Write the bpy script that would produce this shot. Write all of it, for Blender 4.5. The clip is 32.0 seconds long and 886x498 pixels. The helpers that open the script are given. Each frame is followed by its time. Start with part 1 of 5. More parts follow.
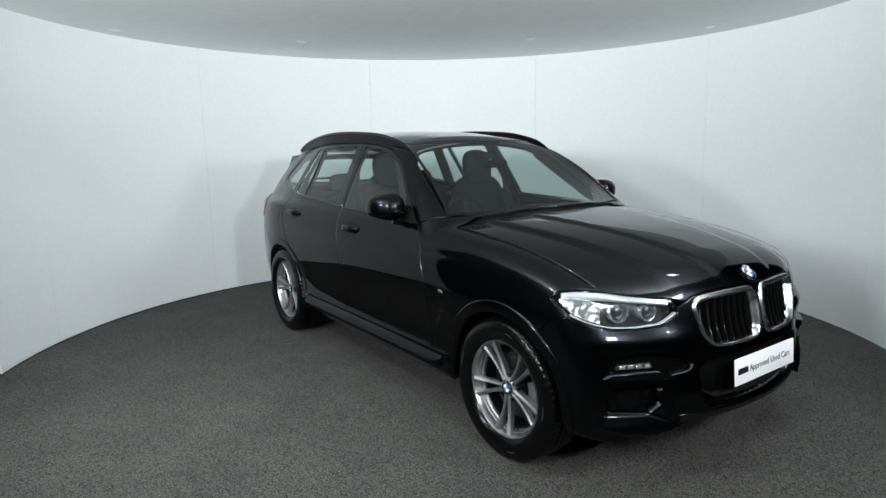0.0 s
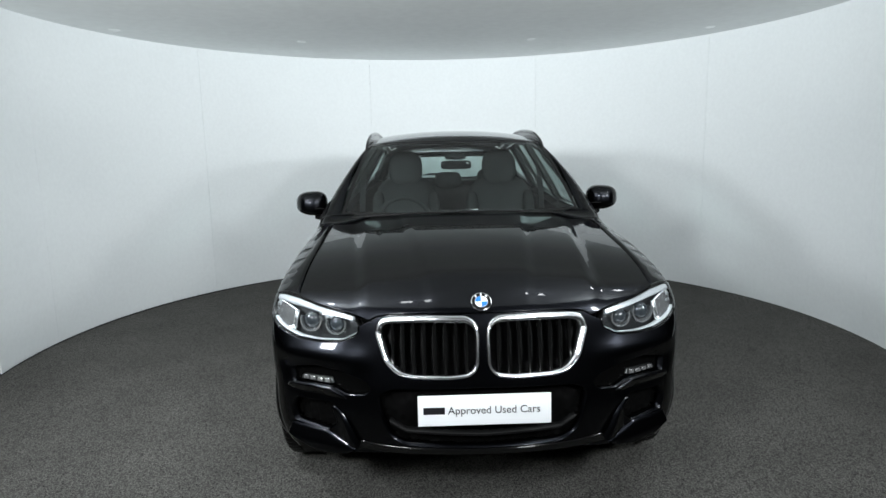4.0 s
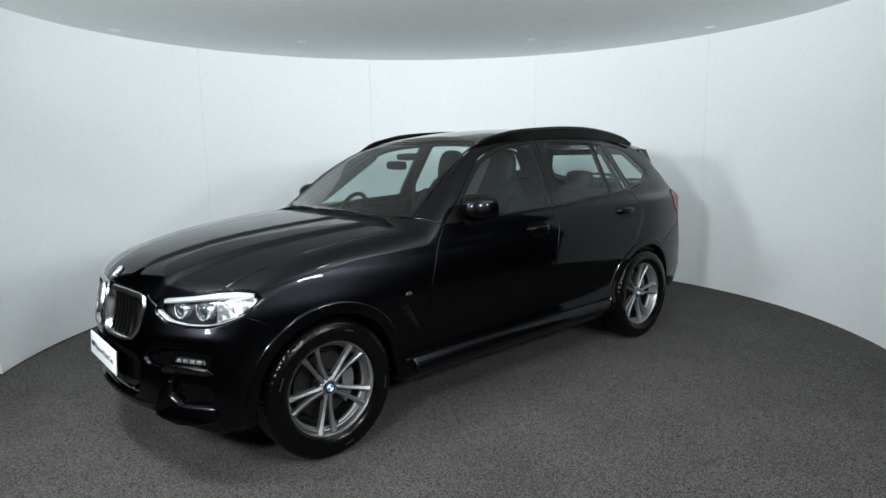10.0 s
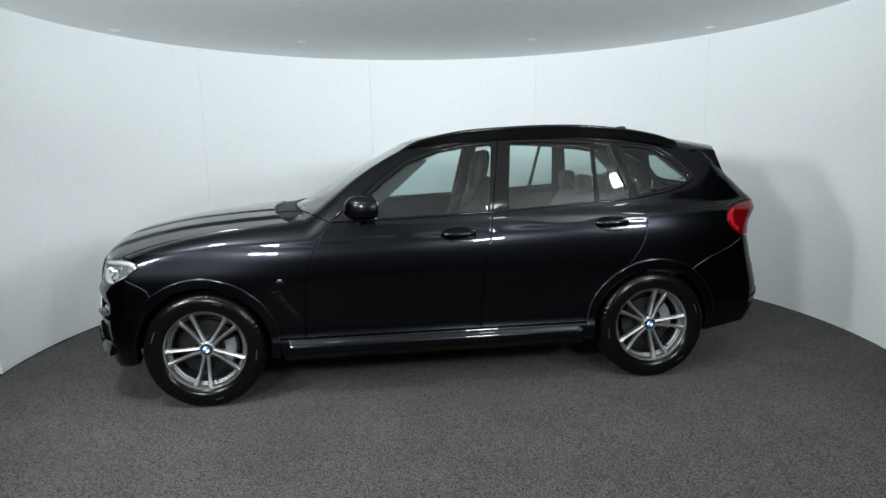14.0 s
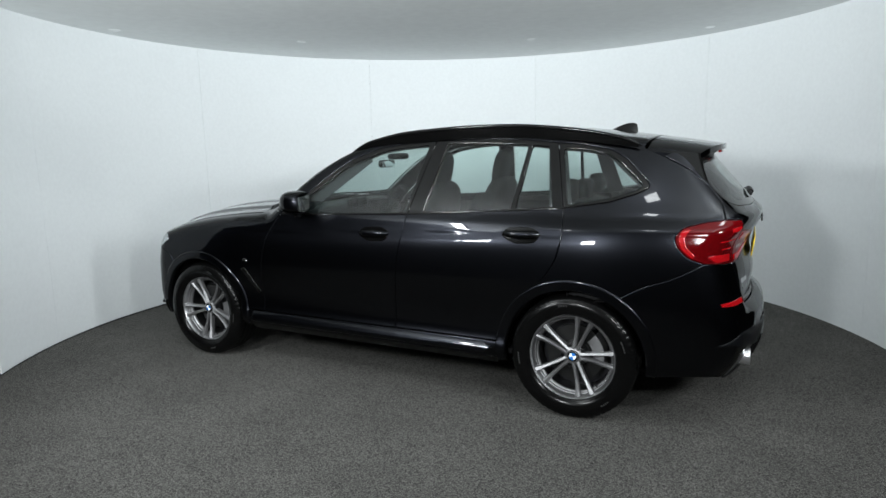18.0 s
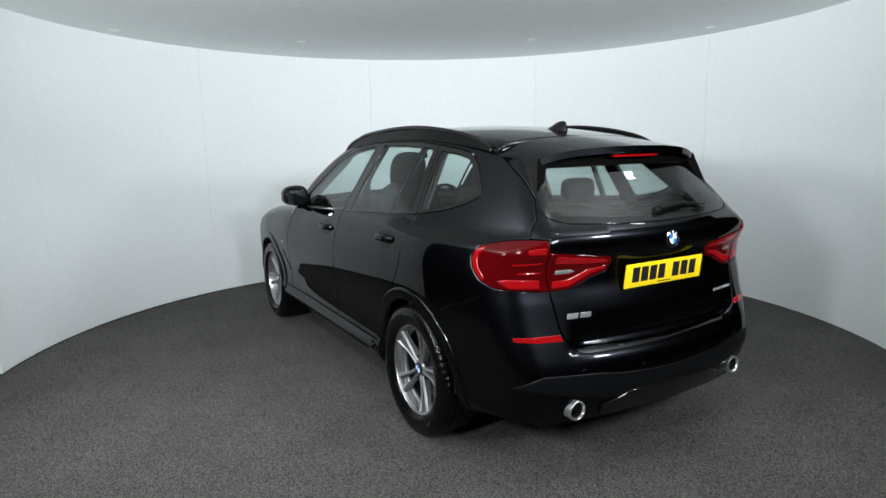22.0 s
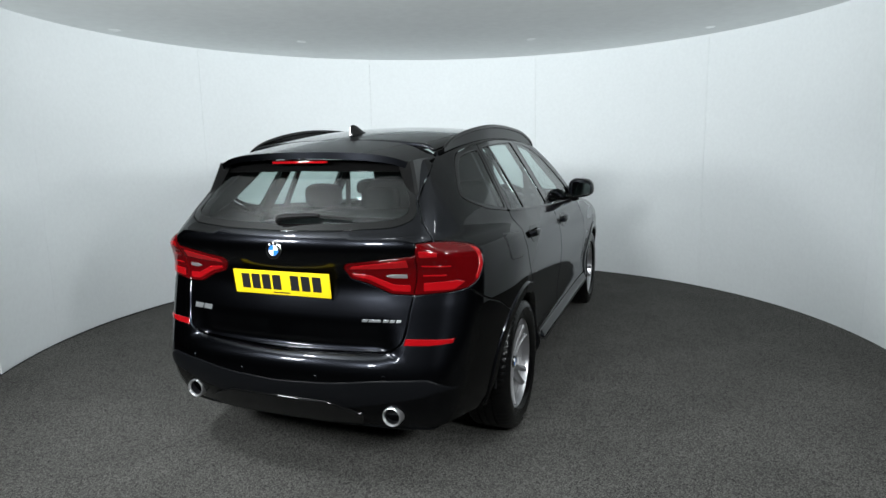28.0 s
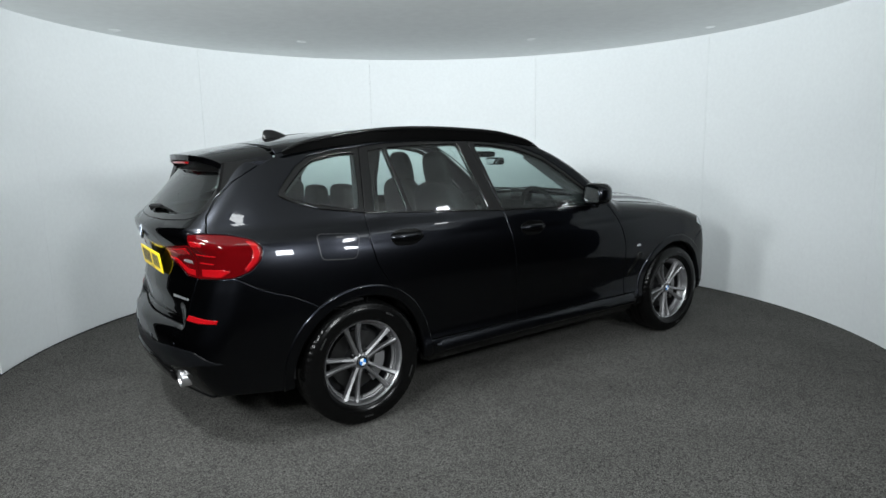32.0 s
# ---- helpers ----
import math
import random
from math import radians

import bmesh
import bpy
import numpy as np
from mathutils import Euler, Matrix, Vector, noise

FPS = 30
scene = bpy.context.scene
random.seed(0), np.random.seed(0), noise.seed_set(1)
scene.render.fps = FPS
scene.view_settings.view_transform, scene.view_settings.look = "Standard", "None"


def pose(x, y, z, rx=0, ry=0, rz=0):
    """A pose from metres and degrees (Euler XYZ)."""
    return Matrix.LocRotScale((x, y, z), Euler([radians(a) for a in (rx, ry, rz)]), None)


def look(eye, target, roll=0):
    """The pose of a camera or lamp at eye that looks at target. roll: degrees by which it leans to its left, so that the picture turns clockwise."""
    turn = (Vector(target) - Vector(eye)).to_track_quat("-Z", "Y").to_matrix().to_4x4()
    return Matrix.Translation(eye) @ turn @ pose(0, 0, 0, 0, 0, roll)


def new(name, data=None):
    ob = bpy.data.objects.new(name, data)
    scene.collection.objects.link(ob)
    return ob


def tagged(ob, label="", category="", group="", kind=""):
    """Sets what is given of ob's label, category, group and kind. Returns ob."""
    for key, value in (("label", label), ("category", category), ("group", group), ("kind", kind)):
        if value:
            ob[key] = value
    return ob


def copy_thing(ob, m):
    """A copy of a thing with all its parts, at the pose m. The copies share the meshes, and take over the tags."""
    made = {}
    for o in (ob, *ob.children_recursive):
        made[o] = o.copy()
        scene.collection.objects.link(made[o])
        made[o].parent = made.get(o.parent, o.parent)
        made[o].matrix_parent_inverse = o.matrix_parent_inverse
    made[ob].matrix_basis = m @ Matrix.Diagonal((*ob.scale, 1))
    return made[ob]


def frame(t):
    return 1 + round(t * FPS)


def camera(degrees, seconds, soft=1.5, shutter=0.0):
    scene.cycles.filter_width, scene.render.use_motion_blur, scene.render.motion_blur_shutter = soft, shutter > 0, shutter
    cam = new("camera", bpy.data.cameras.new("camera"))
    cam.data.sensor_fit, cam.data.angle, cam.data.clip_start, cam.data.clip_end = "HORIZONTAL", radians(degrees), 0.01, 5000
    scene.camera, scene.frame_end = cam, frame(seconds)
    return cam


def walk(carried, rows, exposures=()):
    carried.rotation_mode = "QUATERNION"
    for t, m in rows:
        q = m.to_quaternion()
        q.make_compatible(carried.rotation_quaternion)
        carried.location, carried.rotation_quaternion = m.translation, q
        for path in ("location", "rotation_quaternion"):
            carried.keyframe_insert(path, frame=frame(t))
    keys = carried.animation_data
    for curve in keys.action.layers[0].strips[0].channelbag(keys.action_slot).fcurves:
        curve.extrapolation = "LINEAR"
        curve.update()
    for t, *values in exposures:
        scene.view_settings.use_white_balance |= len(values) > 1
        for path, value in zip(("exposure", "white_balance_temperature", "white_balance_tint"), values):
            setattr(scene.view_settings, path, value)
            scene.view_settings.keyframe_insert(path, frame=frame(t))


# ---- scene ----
from mathutils.geometry import delaunay_2d_cdt

# ---- camera: it stands still before the opening of the round booth ----
cam = camera(71.5, 32.0, soft=1.5)
EYE = Vector((0, -4.748, 1.559))
AIM = EYE + Vector((math.sin(radians(-.538)) * math.cos(radians(9.436)), math.cos(radians(-.538)) * math.cos(radians(9.436)), -math.sin(radians(9.436))))
walk(cam, [(0, look(EYE, AIM, -1.171)), (32, look(EYE, AIM, -1.171))], exposures=[(0, 0.0), (32, 0.0)])

# ---- light ----
world = bpy.data.worlds.new("studio_world")
scene.world = world
world.use_nodes = True
world.node_tree.nodes["Background"].inputs[0].default_value = (.55, .6, .65, 1)
world.node_tree.nodes["Background"].inputs[1].default_value = .02


def area_lamp(name, at, target, w, h, watts, colour=(1, 1, 1), spread=180):
    data = bpy.data.lights.new(name, "AREA")
    data.shape, data.size, data.size_y, data.energy, data.color = "RECTANGLE", w, h, watts, colour
    data.spread = radians(spread)
    ob = new(name, data)
    ob.matrix_world = look(at, target)
    return ob


COOL = (.93, .978, 1.0)
LAMPS = [(2.05, -1.35), (-1.90, -2.30), (.90, -2.25), (-.60, -2.60)]
FLOOD_AIM = {-1.90: (-1.7, -.6, .0)}
for lx, ly in LAMPS:
    area_lamp("ceiling_flood_light", (lx, ly, 2.60), FLOOD_AIM.get(lx, (lx * .5, -.2, .3)), .16, .16, 18 if lx < -1.5 else 3, COOL, 130 if lx < -1.5 else 180)
STANDS = [(1.5, -4.75), (-1.5, -4.75), (2.9, -3.5), (-2.9, -3.5)]
for lx, ly in STANDS:
    area_lamp("stand_light", (lx, ly, 2.2), (lx * -.1, 1.0, 1.95), .42, .42, 62 if lx < 0 else 48, COOL, 130)
# unseen fill lights, added to brighten the ceiling and its reflections
CEILING_FILL = [(2.2, -2.75), (-2.2, -2.75)]
for lx, ly in CEILING_FILL:
    area_lamp("ceiling_fill_light", (lx, ly, 2.02), (lx * .92, ly + .30, 2.645), .30, .30, 54 if lx < 0 else 42, COOL, 160)


# ---- materials ----
def material(name, colour, rough=.5, metal=0.0, coat=0.0, **more):
    m = bpy.data.materials.new(name)
    m.use_nodes = True
    b = m.node_tree.nodes["Principled BSDF"]
    b.inputs["Base Color"].default_value = (*colour, 1)
    b.inputs["Roughness"].default_value = rough
    b.inputs["Metallic"].default_value = metal
    b.inputs["Coat Weight"].default_value = coat
    b.inputs["Coat Roughness"].default_value = .02
    for key, value in more.items():
        b.inputs[key.replace("_", " ")].default_value = value
    return m


def grain(m, scale, amount, bump=0.0, distance=.002, detail=6.0, rough=0.0, lo=.3, hi=.7, stretch=(1, 1, 1), second=0.0):
    """Vary a material's colour and roughness by noise at two scales, and give it relief."""
    t = m.node_tree
    b = t.nodes["Principled BSDF"]
    co = t.nodes.new("ShaderNodeTexCoord")
    mp = t.nodes.new("ShaderNodeMapping")
    mp.inputs["Scale"].default_value = stretch
    t.links.new(co.outputs["Object"], mp.inputs[0])
    n = t.nodes.new("ShaderNodeTexNoise")
    n.inputs["Scale"].default_value, n.inputs["Detail"].default_value = scale, detail
    t.links.new(mp.outputs[0], n.inputs["Vector"])
    big = t.nodes.new("ShaderNodeTexNoise")
    big.inputs["Scale"].default_value, big.inputs["Detail"].default_value = scale / 14, 3
    t.links.new(mp.outputs[0], big.inputs["Vector"])
    base = b.inputs["Base Color"].default_value[:3]
    mix = t.nodes.new("ShaderNodeMix")
    mix.data_type = "RGBA"
    mix.inputs[6].default_value = (*[c * (1 - amount) for c in base], 1)
    mix.inputs[7].default_value = (*[min(1, c * (1 + amount)) for c in base], 1)
    add = t.nodes.new("ShaderNodeMath")
    add.operation = "MULTIPLY_ADD"
    add.inputs[1].default_value = second
    t.links.new(big.outputs[0], add.inputs[0])
    t.links.new(n.outputs[0], add.inputs[2])
    sub = t.nodes.new("ShaderNodeMath")
    sub.operation, sub.use_clamp = "SUBTRACT", True
    sub.inputs[1].default_value = second / 2
    t.links.new(add.outputs[0], sub.inputs[0])
    ramp = t.nodes.new("ShaderNodeMapRange")
    ramp.inputs[1].default_value, ramp.inputs[2].default_value = lo, hi
    t.links.new(sub.outputs[0], ramp.inputs[0])
    t.links.new(ramp.outputs[0], mix.inputs[0])
    t.links.new(mix.outputs[2], b.inputs["Base Color"])
    if rough:
        r = t.nodes.new("ShaderNodeMapRange")
        r0 = b.inputs["Roughness"].default_value
        r.inputs[3].default_value, r.inputs[4].default_value = max(.0, r0 - rough), min(1, r0 + rough)
        t.links.new(n.outputs[0], r.inputs[0])
        t.links.new(r.outputs[0], b.inputs["Roughness"])
    if bump:
        bp = t.nodes.new("ShaderNodeBump")
        bp.inputs["Strength"].default_value, bp.inputs["Distance"].default_value = bump, distance
        t.links.new(n.outputs[0], bp.inputs["Height"])
        t.links.new(bp.outputs[0], b.inputs["Normal"])
    return m


PAINT = grain(material("black_metallic_paint", (.011, .0118, .0145), .30, 1.0, 1.0, Specular_Tint=(.22, .24, .27, 1), Coat_IOR=1.28, Coat_Roughness=.012), 900, .5)
GLOSS = material("black_gloss_trim", (.004, .004, .004), .1, 0, .0, Specular_IOR_Level=.3)
# near-black trim; on the doors its colour stands for the handle hollows' shade
CUP = material("black_trim_and_recess_shade", (.002, .002, .002), .12, 0, 0, Specular_IOR_Level=.12)
PLASTIC = grain(material("black_grained_plastic", (.005, .005, .0052), .5, Specular_IOR_Level=.15), 900, .25, .1, .0005)
RUBBER = grain(material("tyre_rubber", (.002, .002, .002), .22, Specular_IOR_Level=.16), 300, .25, .05, .0005, rough=.06)


def pane(name, tint, ior=1.5):
    """Thin glass: what lies behind shows tinted, with a mirror gloss that grows towards the rim."""
    m = bpy.data.materials.new(name)
    m.use_nodes = True
    t = m.node_tree
    t.nodes.remove(t.nodes["Principled BSDF"])
    clear, gloss, mix, rim, power, fade = (t.nodes.new("ShaderNode" + k) for k in ("BsdfTransparent", "BsdfGlossy", "MixShader", "LayerWeight", "Math", "Math"))
    clear.inputs[0].default_value = (*tint, 1)
    gloss.inputs["Roughness"].default_value = 0.0
    base = ((ior - 1) / (ior + 1)) ** 2 * 1.7
    rim.inputs["Blend"].default_value = .5
    power.operation, power.inputs[1].default_value = "POWER", 5
    fade.operation, fade.inputs[1].default_value, fade.inputs[2].default_value = "MULTIPLY_ADD", 1 - base, base
    t.links.new(rim.outputs["Facing"], power.inputs[0])
    t.links.new(power.outputs[0], fade.inputs[0])
    t.links.new(fade.outputs[0], mix.inputs[0])
    t.links.new(clear.outputs[0], mix.inputs[1])
    t.links.new(gloss.outputs[0], mix.inputs[2])
    t.links.new(mix.outputs[0], t.nodes["Material Output"].inputs[0])
    return m


GLASS = pane("tinted_glass", (.76, .86, .84), 1.5)
CLEAR = pane("clear_lens", (.93, .95, .96), 1.28)
CHROME = material("satin_chrome", (.75, .76, .77), .16, 1.0)
ALLOY = grain(material("grey_alloy", (.27, .27, .275), .46, .9), 400, .12, rough=.08)
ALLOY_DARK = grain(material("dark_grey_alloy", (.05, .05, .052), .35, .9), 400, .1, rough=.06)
STEEL = grain(material("brake_steel", (.05, .05, .05), .4, 1.0), 200, .15, rough=.1)
RED = material("red_lens", (.25, .003, .005), .06, 0, .25)
RED_DARK = material("dark_red_lens", (.060, .0009, .0015), .08, 0, .0, Specular_IOR_Level=.18)
WHITE_PLATE = material("white_plate", (.8, .82, .84), .35)
YELLOW_PLATE = material("yellow_plate", (.80, .58, .01), .35)
INK = material("black_print", (.01, .01, .012), .4)
BLUE = material("badge_blue", (.02, .16, .50), .2, 0, .5)
WHITE = material("badge_white", (.85, .87, .9), .2, 0, .5)
LEATHER = grain(material("black_leather", (.008, .0085, .0085), .55, Specular_IOR_Level=.2), 18, .2, rough=.06)
CLOTH = grain(material("dark_trim_cloth", (.012, .012, .0125), .9, Specular_IOR_Level=.2), 60, .25)
HEADLINER = grain(material("headliner_cloth", (.03, .03, .031), .9, Specular_IOR_Level=.2), 60, .2)


def carpet():
    """Cut-loop pile: tufts of their own grey, dark between them, with broad worn patches."""
    m = material("grey_loop_carpet", (.05, .05, .047), .97, Specular_IOR_Level=.08)
    t = m.node_tree
    b = t.nodes["Principled BSDF"]
    co = t.nodes.new("ShaderNodeTexCoord")
    tuft, fine, worn = (t.nodes.new(k) for k in ("ShaderNodeTexVoronoi", "ShaderNodeTexNoise", "ShaderNodeTexNoise"))
    tuft.inputs["Scale"].default_value = 210
    fine.inputs["Scale"].default_value, fine.inputs["Detail"].default_value = 200, 4
    worn.inputs["Scale"].default_value, worn.inputs["Detail"].default_value = 2.2, 9
    for n in (tuft, fine, worn):
        t.links.new(co.outputs["Object"], n.inputs["Vector"])
    bw = t.nodes.new("ShaderNodeSeparateColor")
    t.links.new(tuft.outputs["Color"], bw.inputs[0])

    def op(kind, x, y):
        n = t.nodes.new("ShaderNodeMath")
        n.operation = kind
        for i, v in enumerate((x, y)):
            if isinstance(v, (int, float)):
                n.inputs[i].default_value = v
            else:
                t.links.new(v, n.inputs[i])
        return n.outputs[0]
    tone = op("ADD", op("MULTIPLY", bw.outputs[0], 1.1), op("MULTIPLY", fine.outputs[0], .9))
    tone = op("SUBTRACT", tone, op("MULTIPLY", tuft.outputs["Distance"], .45))
    tone = op("MULTIPLY", tone, op("ADD", op("MULTIPLY", worn.outputs[0], .5), .75))
    ramp = t.nodes.new("ShaderNodeMapRange")
    ramp.inputs[1].default_value, ramp.inputs[2].default_value = .25, 1.55
    t.links.new(tone, ramp.inputs[0])
    mix = t.nodes.new("ShaderNodeMix")
    mix.data_type = "RGBA"
    mix.inputs[6].default_value = (.018, .0178, .017, 1)
    mix.inputs[7].default_value = (.142, .140, .130, 1)
    t.links.new(ramp.outputs[0], mix.inputs[0])
    t.links.new(mix.outputs[2], b.inputs["Base Color"])
    bump = t.nodes.new("ShaderNodeBump")
    bump.inputs["Strength"].default_value, bump.inputs["Distance"].default_value = .3, .003
    t.links.new(tone, bump.inputs["Height"])
    t.links.new(bump.outputs[0], b.inputs["Normal"])
    return m


CARPET = carpet()
WALL = grain(material("white_painted_panel", (.78, .815, .825), .6), 30, .02, .03, .001, second=.3)
CEILING = grain(material("ceiling_paint", (.82, .85, .85), .7), 12, .03, .03, .001, second=.4)
OUTER = grain(material("dark_studio_paint", (.025, .026, .027), .8), 20, .08, second=.3)
for m_ in (WALL,):
    m_.node_tree.nodes["Principled BSDF"].inputs["Specular IOR Level"].default_value = .3


# ---- building helpers ----
def link_mesh(name, verts, faces, mat, parent=None, label="", normals=None, smooth=True):
    me = bpy.data.meshes.new(name)
    me.from_pydata([tuple(v) for v in verts], [], [tuple(int(i) for i in f) for f in faces])
    me.materials.append(mat)
    me.update()
    me.polygons.foreach_set("use_smooth", [smooth] * len(me.polygons))
    if normals is not None:
        me.normals_split_custom_set_from_vertices([tuple(n) for n in normals])
    ob = new(name, me)
    ob.parent = parent
    if label:
        ob["label"] = label
    return ob


def part(name, bm, mat, parent, label="", smooth=None):
    """Link a bmesh as one mesh under a thing or a part; edges over 35 degrees stay sharp."""
    me = bpy.data.meshes.new(name)
    bmesh.ops.recalc_face_normals(bm, faces=bm.faces)
    bm.to_mesh(me)
    bm.free()
    me.materials.append(mat)
    me.polygons.foreach_set("use_smooth", [True] * len(me.polygons))
    me.set_sharp_from_angle(angle=radians(35 if smooth is None else smooth))
    ob = new(name, me)
    ob.parent = parent
    if label:
        ob["label"] = label
    return ob


def box(cx, cy, cz, sx, sy, sz, bevel=.005, seg=2):
    bm = bmesh.new()
    bmesh.ops.create_cube(bm, size=1, matrix=Matrix.Translation((cx, cy, cz)) @ Matrix.Diagonal((sx, sy, sz, 1)))
    if bevel:
        bmesh.ops.bevel(bm, geom=bm.edges[:], offset=bevel, segments=seg, affect="EDGES", profile=.6)
    return bm


def lathe(profile, n=64, axis="y", arc=(0, 2 * math.pi)):
    """A turned shape: profile of (radius, height along the axis)."""
    bm = bmesh.new()
    full = abs(arc[1] - arc[0] - 2 * math.pi) < 1e-6
    k = n if full else n + 1
    rows = []
    for i in range(k):
        a = arc[0] + (arc[1] - arc[0]) * i / n
        c, s = math.cos(a), math.sin(a)
        row = []
        for r, h in profile:
            p = {"y": (r * c, h, r * s), "z": (r * c, r * s, h), "x": (h, r * c, r * s)}[axis]
            row.append(bm.verts.new(p))
        rows.append(row)
    for i in range(k if full else k - 1):
        a, b = rows[i], rows[(i + 1) % k]
        for j in range(len(profile) - 1):
            try:
                bm.faces.new((a[j], a[j + 1], b[j + 1], b[j]))
            except ValueError:
                pass
    bmesh.ops.remove_doubles(bm, verts=bm.verts, dist=1e-5)
    return bm


def tube(path, radii, n=10, up=(0, 0, 1), flat=1.0, closed=False):
    """A rod along a path; radii: one or a list; flat: height over width."""
    bm = bmesh.new()
    path = [Vector(p) for p in path]
    if not isinstance(radii, (list, tuple)):
        radii = [radii] * len(path)
    rows = []
    for i, p in enumerate(path):
        if closed:
            d = path[(i + 1) % len(path)] - path[i - 1]
        else:
            d = path[min(i + 1, len(path) - 1)] - path[max(i - 1, 0)]
        d.normalize()
        s = d.cross(Vector(up)).normalized()
        u = s.cross(d)
        rows.append([bm.verts.new(p + (s * math.cos(a) + u * math.sin(a) * flat) * radii[i]) for a in (2 * math.pi * k / n for k in range(n))])
    m = len(rows)
    for i in range(m if closed else m - 1):
        a, b = rows[i], rows[(i + 1) % m]
        for k in range(n):
            bm.faces.new((a[k], a[(k + 1) % n], b[(k + 1) % n], b[k]))
    if not closed:
        bm.faces.new(rows[0][::-1])
        bm.faces.new(rows[-1])
    return bm


def slab(outline, thick, bevel=0.0):
    """A plate from a closed list of 3D points in one plane, thickened along its normal."""
    bm = bmesh.new()
    f = bm.faces.new([bm.verts.new(p) for p in outline])
    f.normal_update()
    n = f.normal.copy()
    r = bmesh.ops.extrude_face_region(bm, geom=[f])
    bmesh.ops.translate(bm, vec=n * thick, verts=[v for v in r["geom"] if isinstance(v, bmesh.types.BMVert)])
    if bevel:
        bmesh.ops.bevel(bm, geom=bm.edges[:], offset=bevel, segments=2, affect="EDGES")
    return bm


# ---- the car's body surface ----
def curve_of(*pts):
    """A smooth curve through (u, v) pairs: a function of u."""
    u = np.array([p[0] for p in pts], float)
    v = np.array([p[1] for p in pts], float)
    if u[0] > u[-1]:
        u, v = u[::-1], v[::-1]
    d = np.diff(v) / np.diff(u)
    m = np.concatenate([[d[0]], (d[1:] + d[:-1]) / 2, [d[-1]]])
    flat = np.concatenate([[False], d[1:] * d[:-1] <= 0, [False]])
    m[flat] *= 0.35

    def at(q):
        q = np.clip(np.asarray(q, float), u[0], u[-1])
        i = np.clip(np.searchsorted(u, q) - 1, 0, len(u) - 2)
        h = u[i + 1] - u[i]
        s = (q - u[i]) / h
        return ((1 + 2 * s) * (1 - s) ** 2 * v[i] + s * (1 - s) ** 2 * h * m[i]
                + s * s * (3 - 2 * s) * v[i + 1] + s * s * (s - 1) * h * m[i + 1])
    return at


def ease(a, b, q):
    s = np.clip((np.asarray(q, float) - a) / (b - a), 0, 1)
    return s * s * (3 - 2 * s)


def smax(a, b, k):
    return np.maximum(a, b) + np.maximum(k - np.abs(a - b), 0) ** 2 / (4 * k)


def smin(a, b, k):
    return -smax(-a, -b, k)


AXLE, HUB_Z, TYRE_R = 1.432, 0.36, 0.362
plan_side = curve_of((-2.5, .76), (-2.3, .785), (-2.1, .847), (-1.9, .895), (-1.6, .937), (-1.3, .944), (-.6, .941), (.4, .941), (.95, .947),
                     (1.4, .945), (1.62, .939), (1.82, .927), (2.0, .905), (2.3, .845))
sec_door = curve_of((.2, -.13), (.26, -.075), (.31, -.03), (.37, -.014), (.43, -.031), (.52, -.035), (.60, -.027), (.70, -.010), (.80, .0), (.88, -.001), (.93, -.005), (.965, -.012), (1.0, -.0245),
                    (1.012, -.0258), (1.03, -.033), (1.08, -.049), (1.14, -.072), (1.2, -.099), (1.35, -.182), (1.5, -.269), (1.58, -.318), (1.7, -.40))
sec_front = curve_of((.2, -.13), (.3, -.05), (.4, -.022), (.55, -.02), (.7, -.004), (.8, -.004), (.9, -.020), (1.0, -.044), (1.1, -.095), (1.2, -.18), (1.7, -.6))
sec_rear = curve_of((.2, -.13), (.3, -.06), (.4, -.03), (.6, -.008), (.75, .0), (.85, -.002), (.92, -.008), (.97, -.017), (1.0, -.0255), (1.012, -.0275), (1.05, -.045), (1.15, -.112), (1.25, -.169), (1.35, -.232),
                    (1.5, -.333), (1.6, -.408), (1.7, -.47))
nose = curve_of((.15, 2.17), (.3, 2.225), (.38, 2.245), (.5, 2.256), (.6, 2.25), (.68, 2.238), (.78, 2.22), (.88, 2.193), (.94, 2.165), (1.0, 2.1), (1.2, 1.7))
tail = curve_of((.2, -2.25), (.3, -2.33), (.4, -2.385), (.5, -2.405), (.60, -2.400), (.628, -2.388), (.655, -2.330), (.70, -2.323), (.80, -2.332), (.86, -2.322), (.95, -2.303), (1.03, -2.318), (1.08, -2.346),
                (1.13, -2.362), (1.165, -2.358), (1.2, -2.315), (1.3, -2.232), (1.4, -2.148), (1.5, -2.06), (1.75, -1.84))
tail_corner = curve_of((.2, -2.25), (.3, -2.33), (.4, -2.385), (.5, -2.405), (.58, -2.398), (.66, -2.376), (.74, -2.352), (.85, -2.325), (.95, -2.304), (1.03, -2.318), (1.08, -2.346),
                       (1.13, -2.362), (1.165, -2.358), (1.2, -2.315), (1.3, -2.232), (1.4, -2.148), (1.5, -2.06), (1.75, -1.84))
hood_mid = curve_of((2.4, .74), (2.25, .865), (2.13, .968), (2.04, 1.012), (1.9, 1.052), (1.68, 1.098), (1.34, 1.14), (1.0, 1.166), (.5, 1.19))
roof_mid = curve_of((.4, 1.57), (.12, 1.618), (-.1, 1.648), (-.3, 1.670), (-.6, 1.686), (-.9, 1.688), (-1.3, 1.666), (-1.7, 1.618), (-2.0, 1.568), (-2.4, 1.49))


# the shoulder crease climbs towards the tail
crease = curve_of((1.3, -.012), (.745, -.012), (.23, .006), (-.37, .033), (-.89, .054), (-1.32, .066), (-2.1, .068))


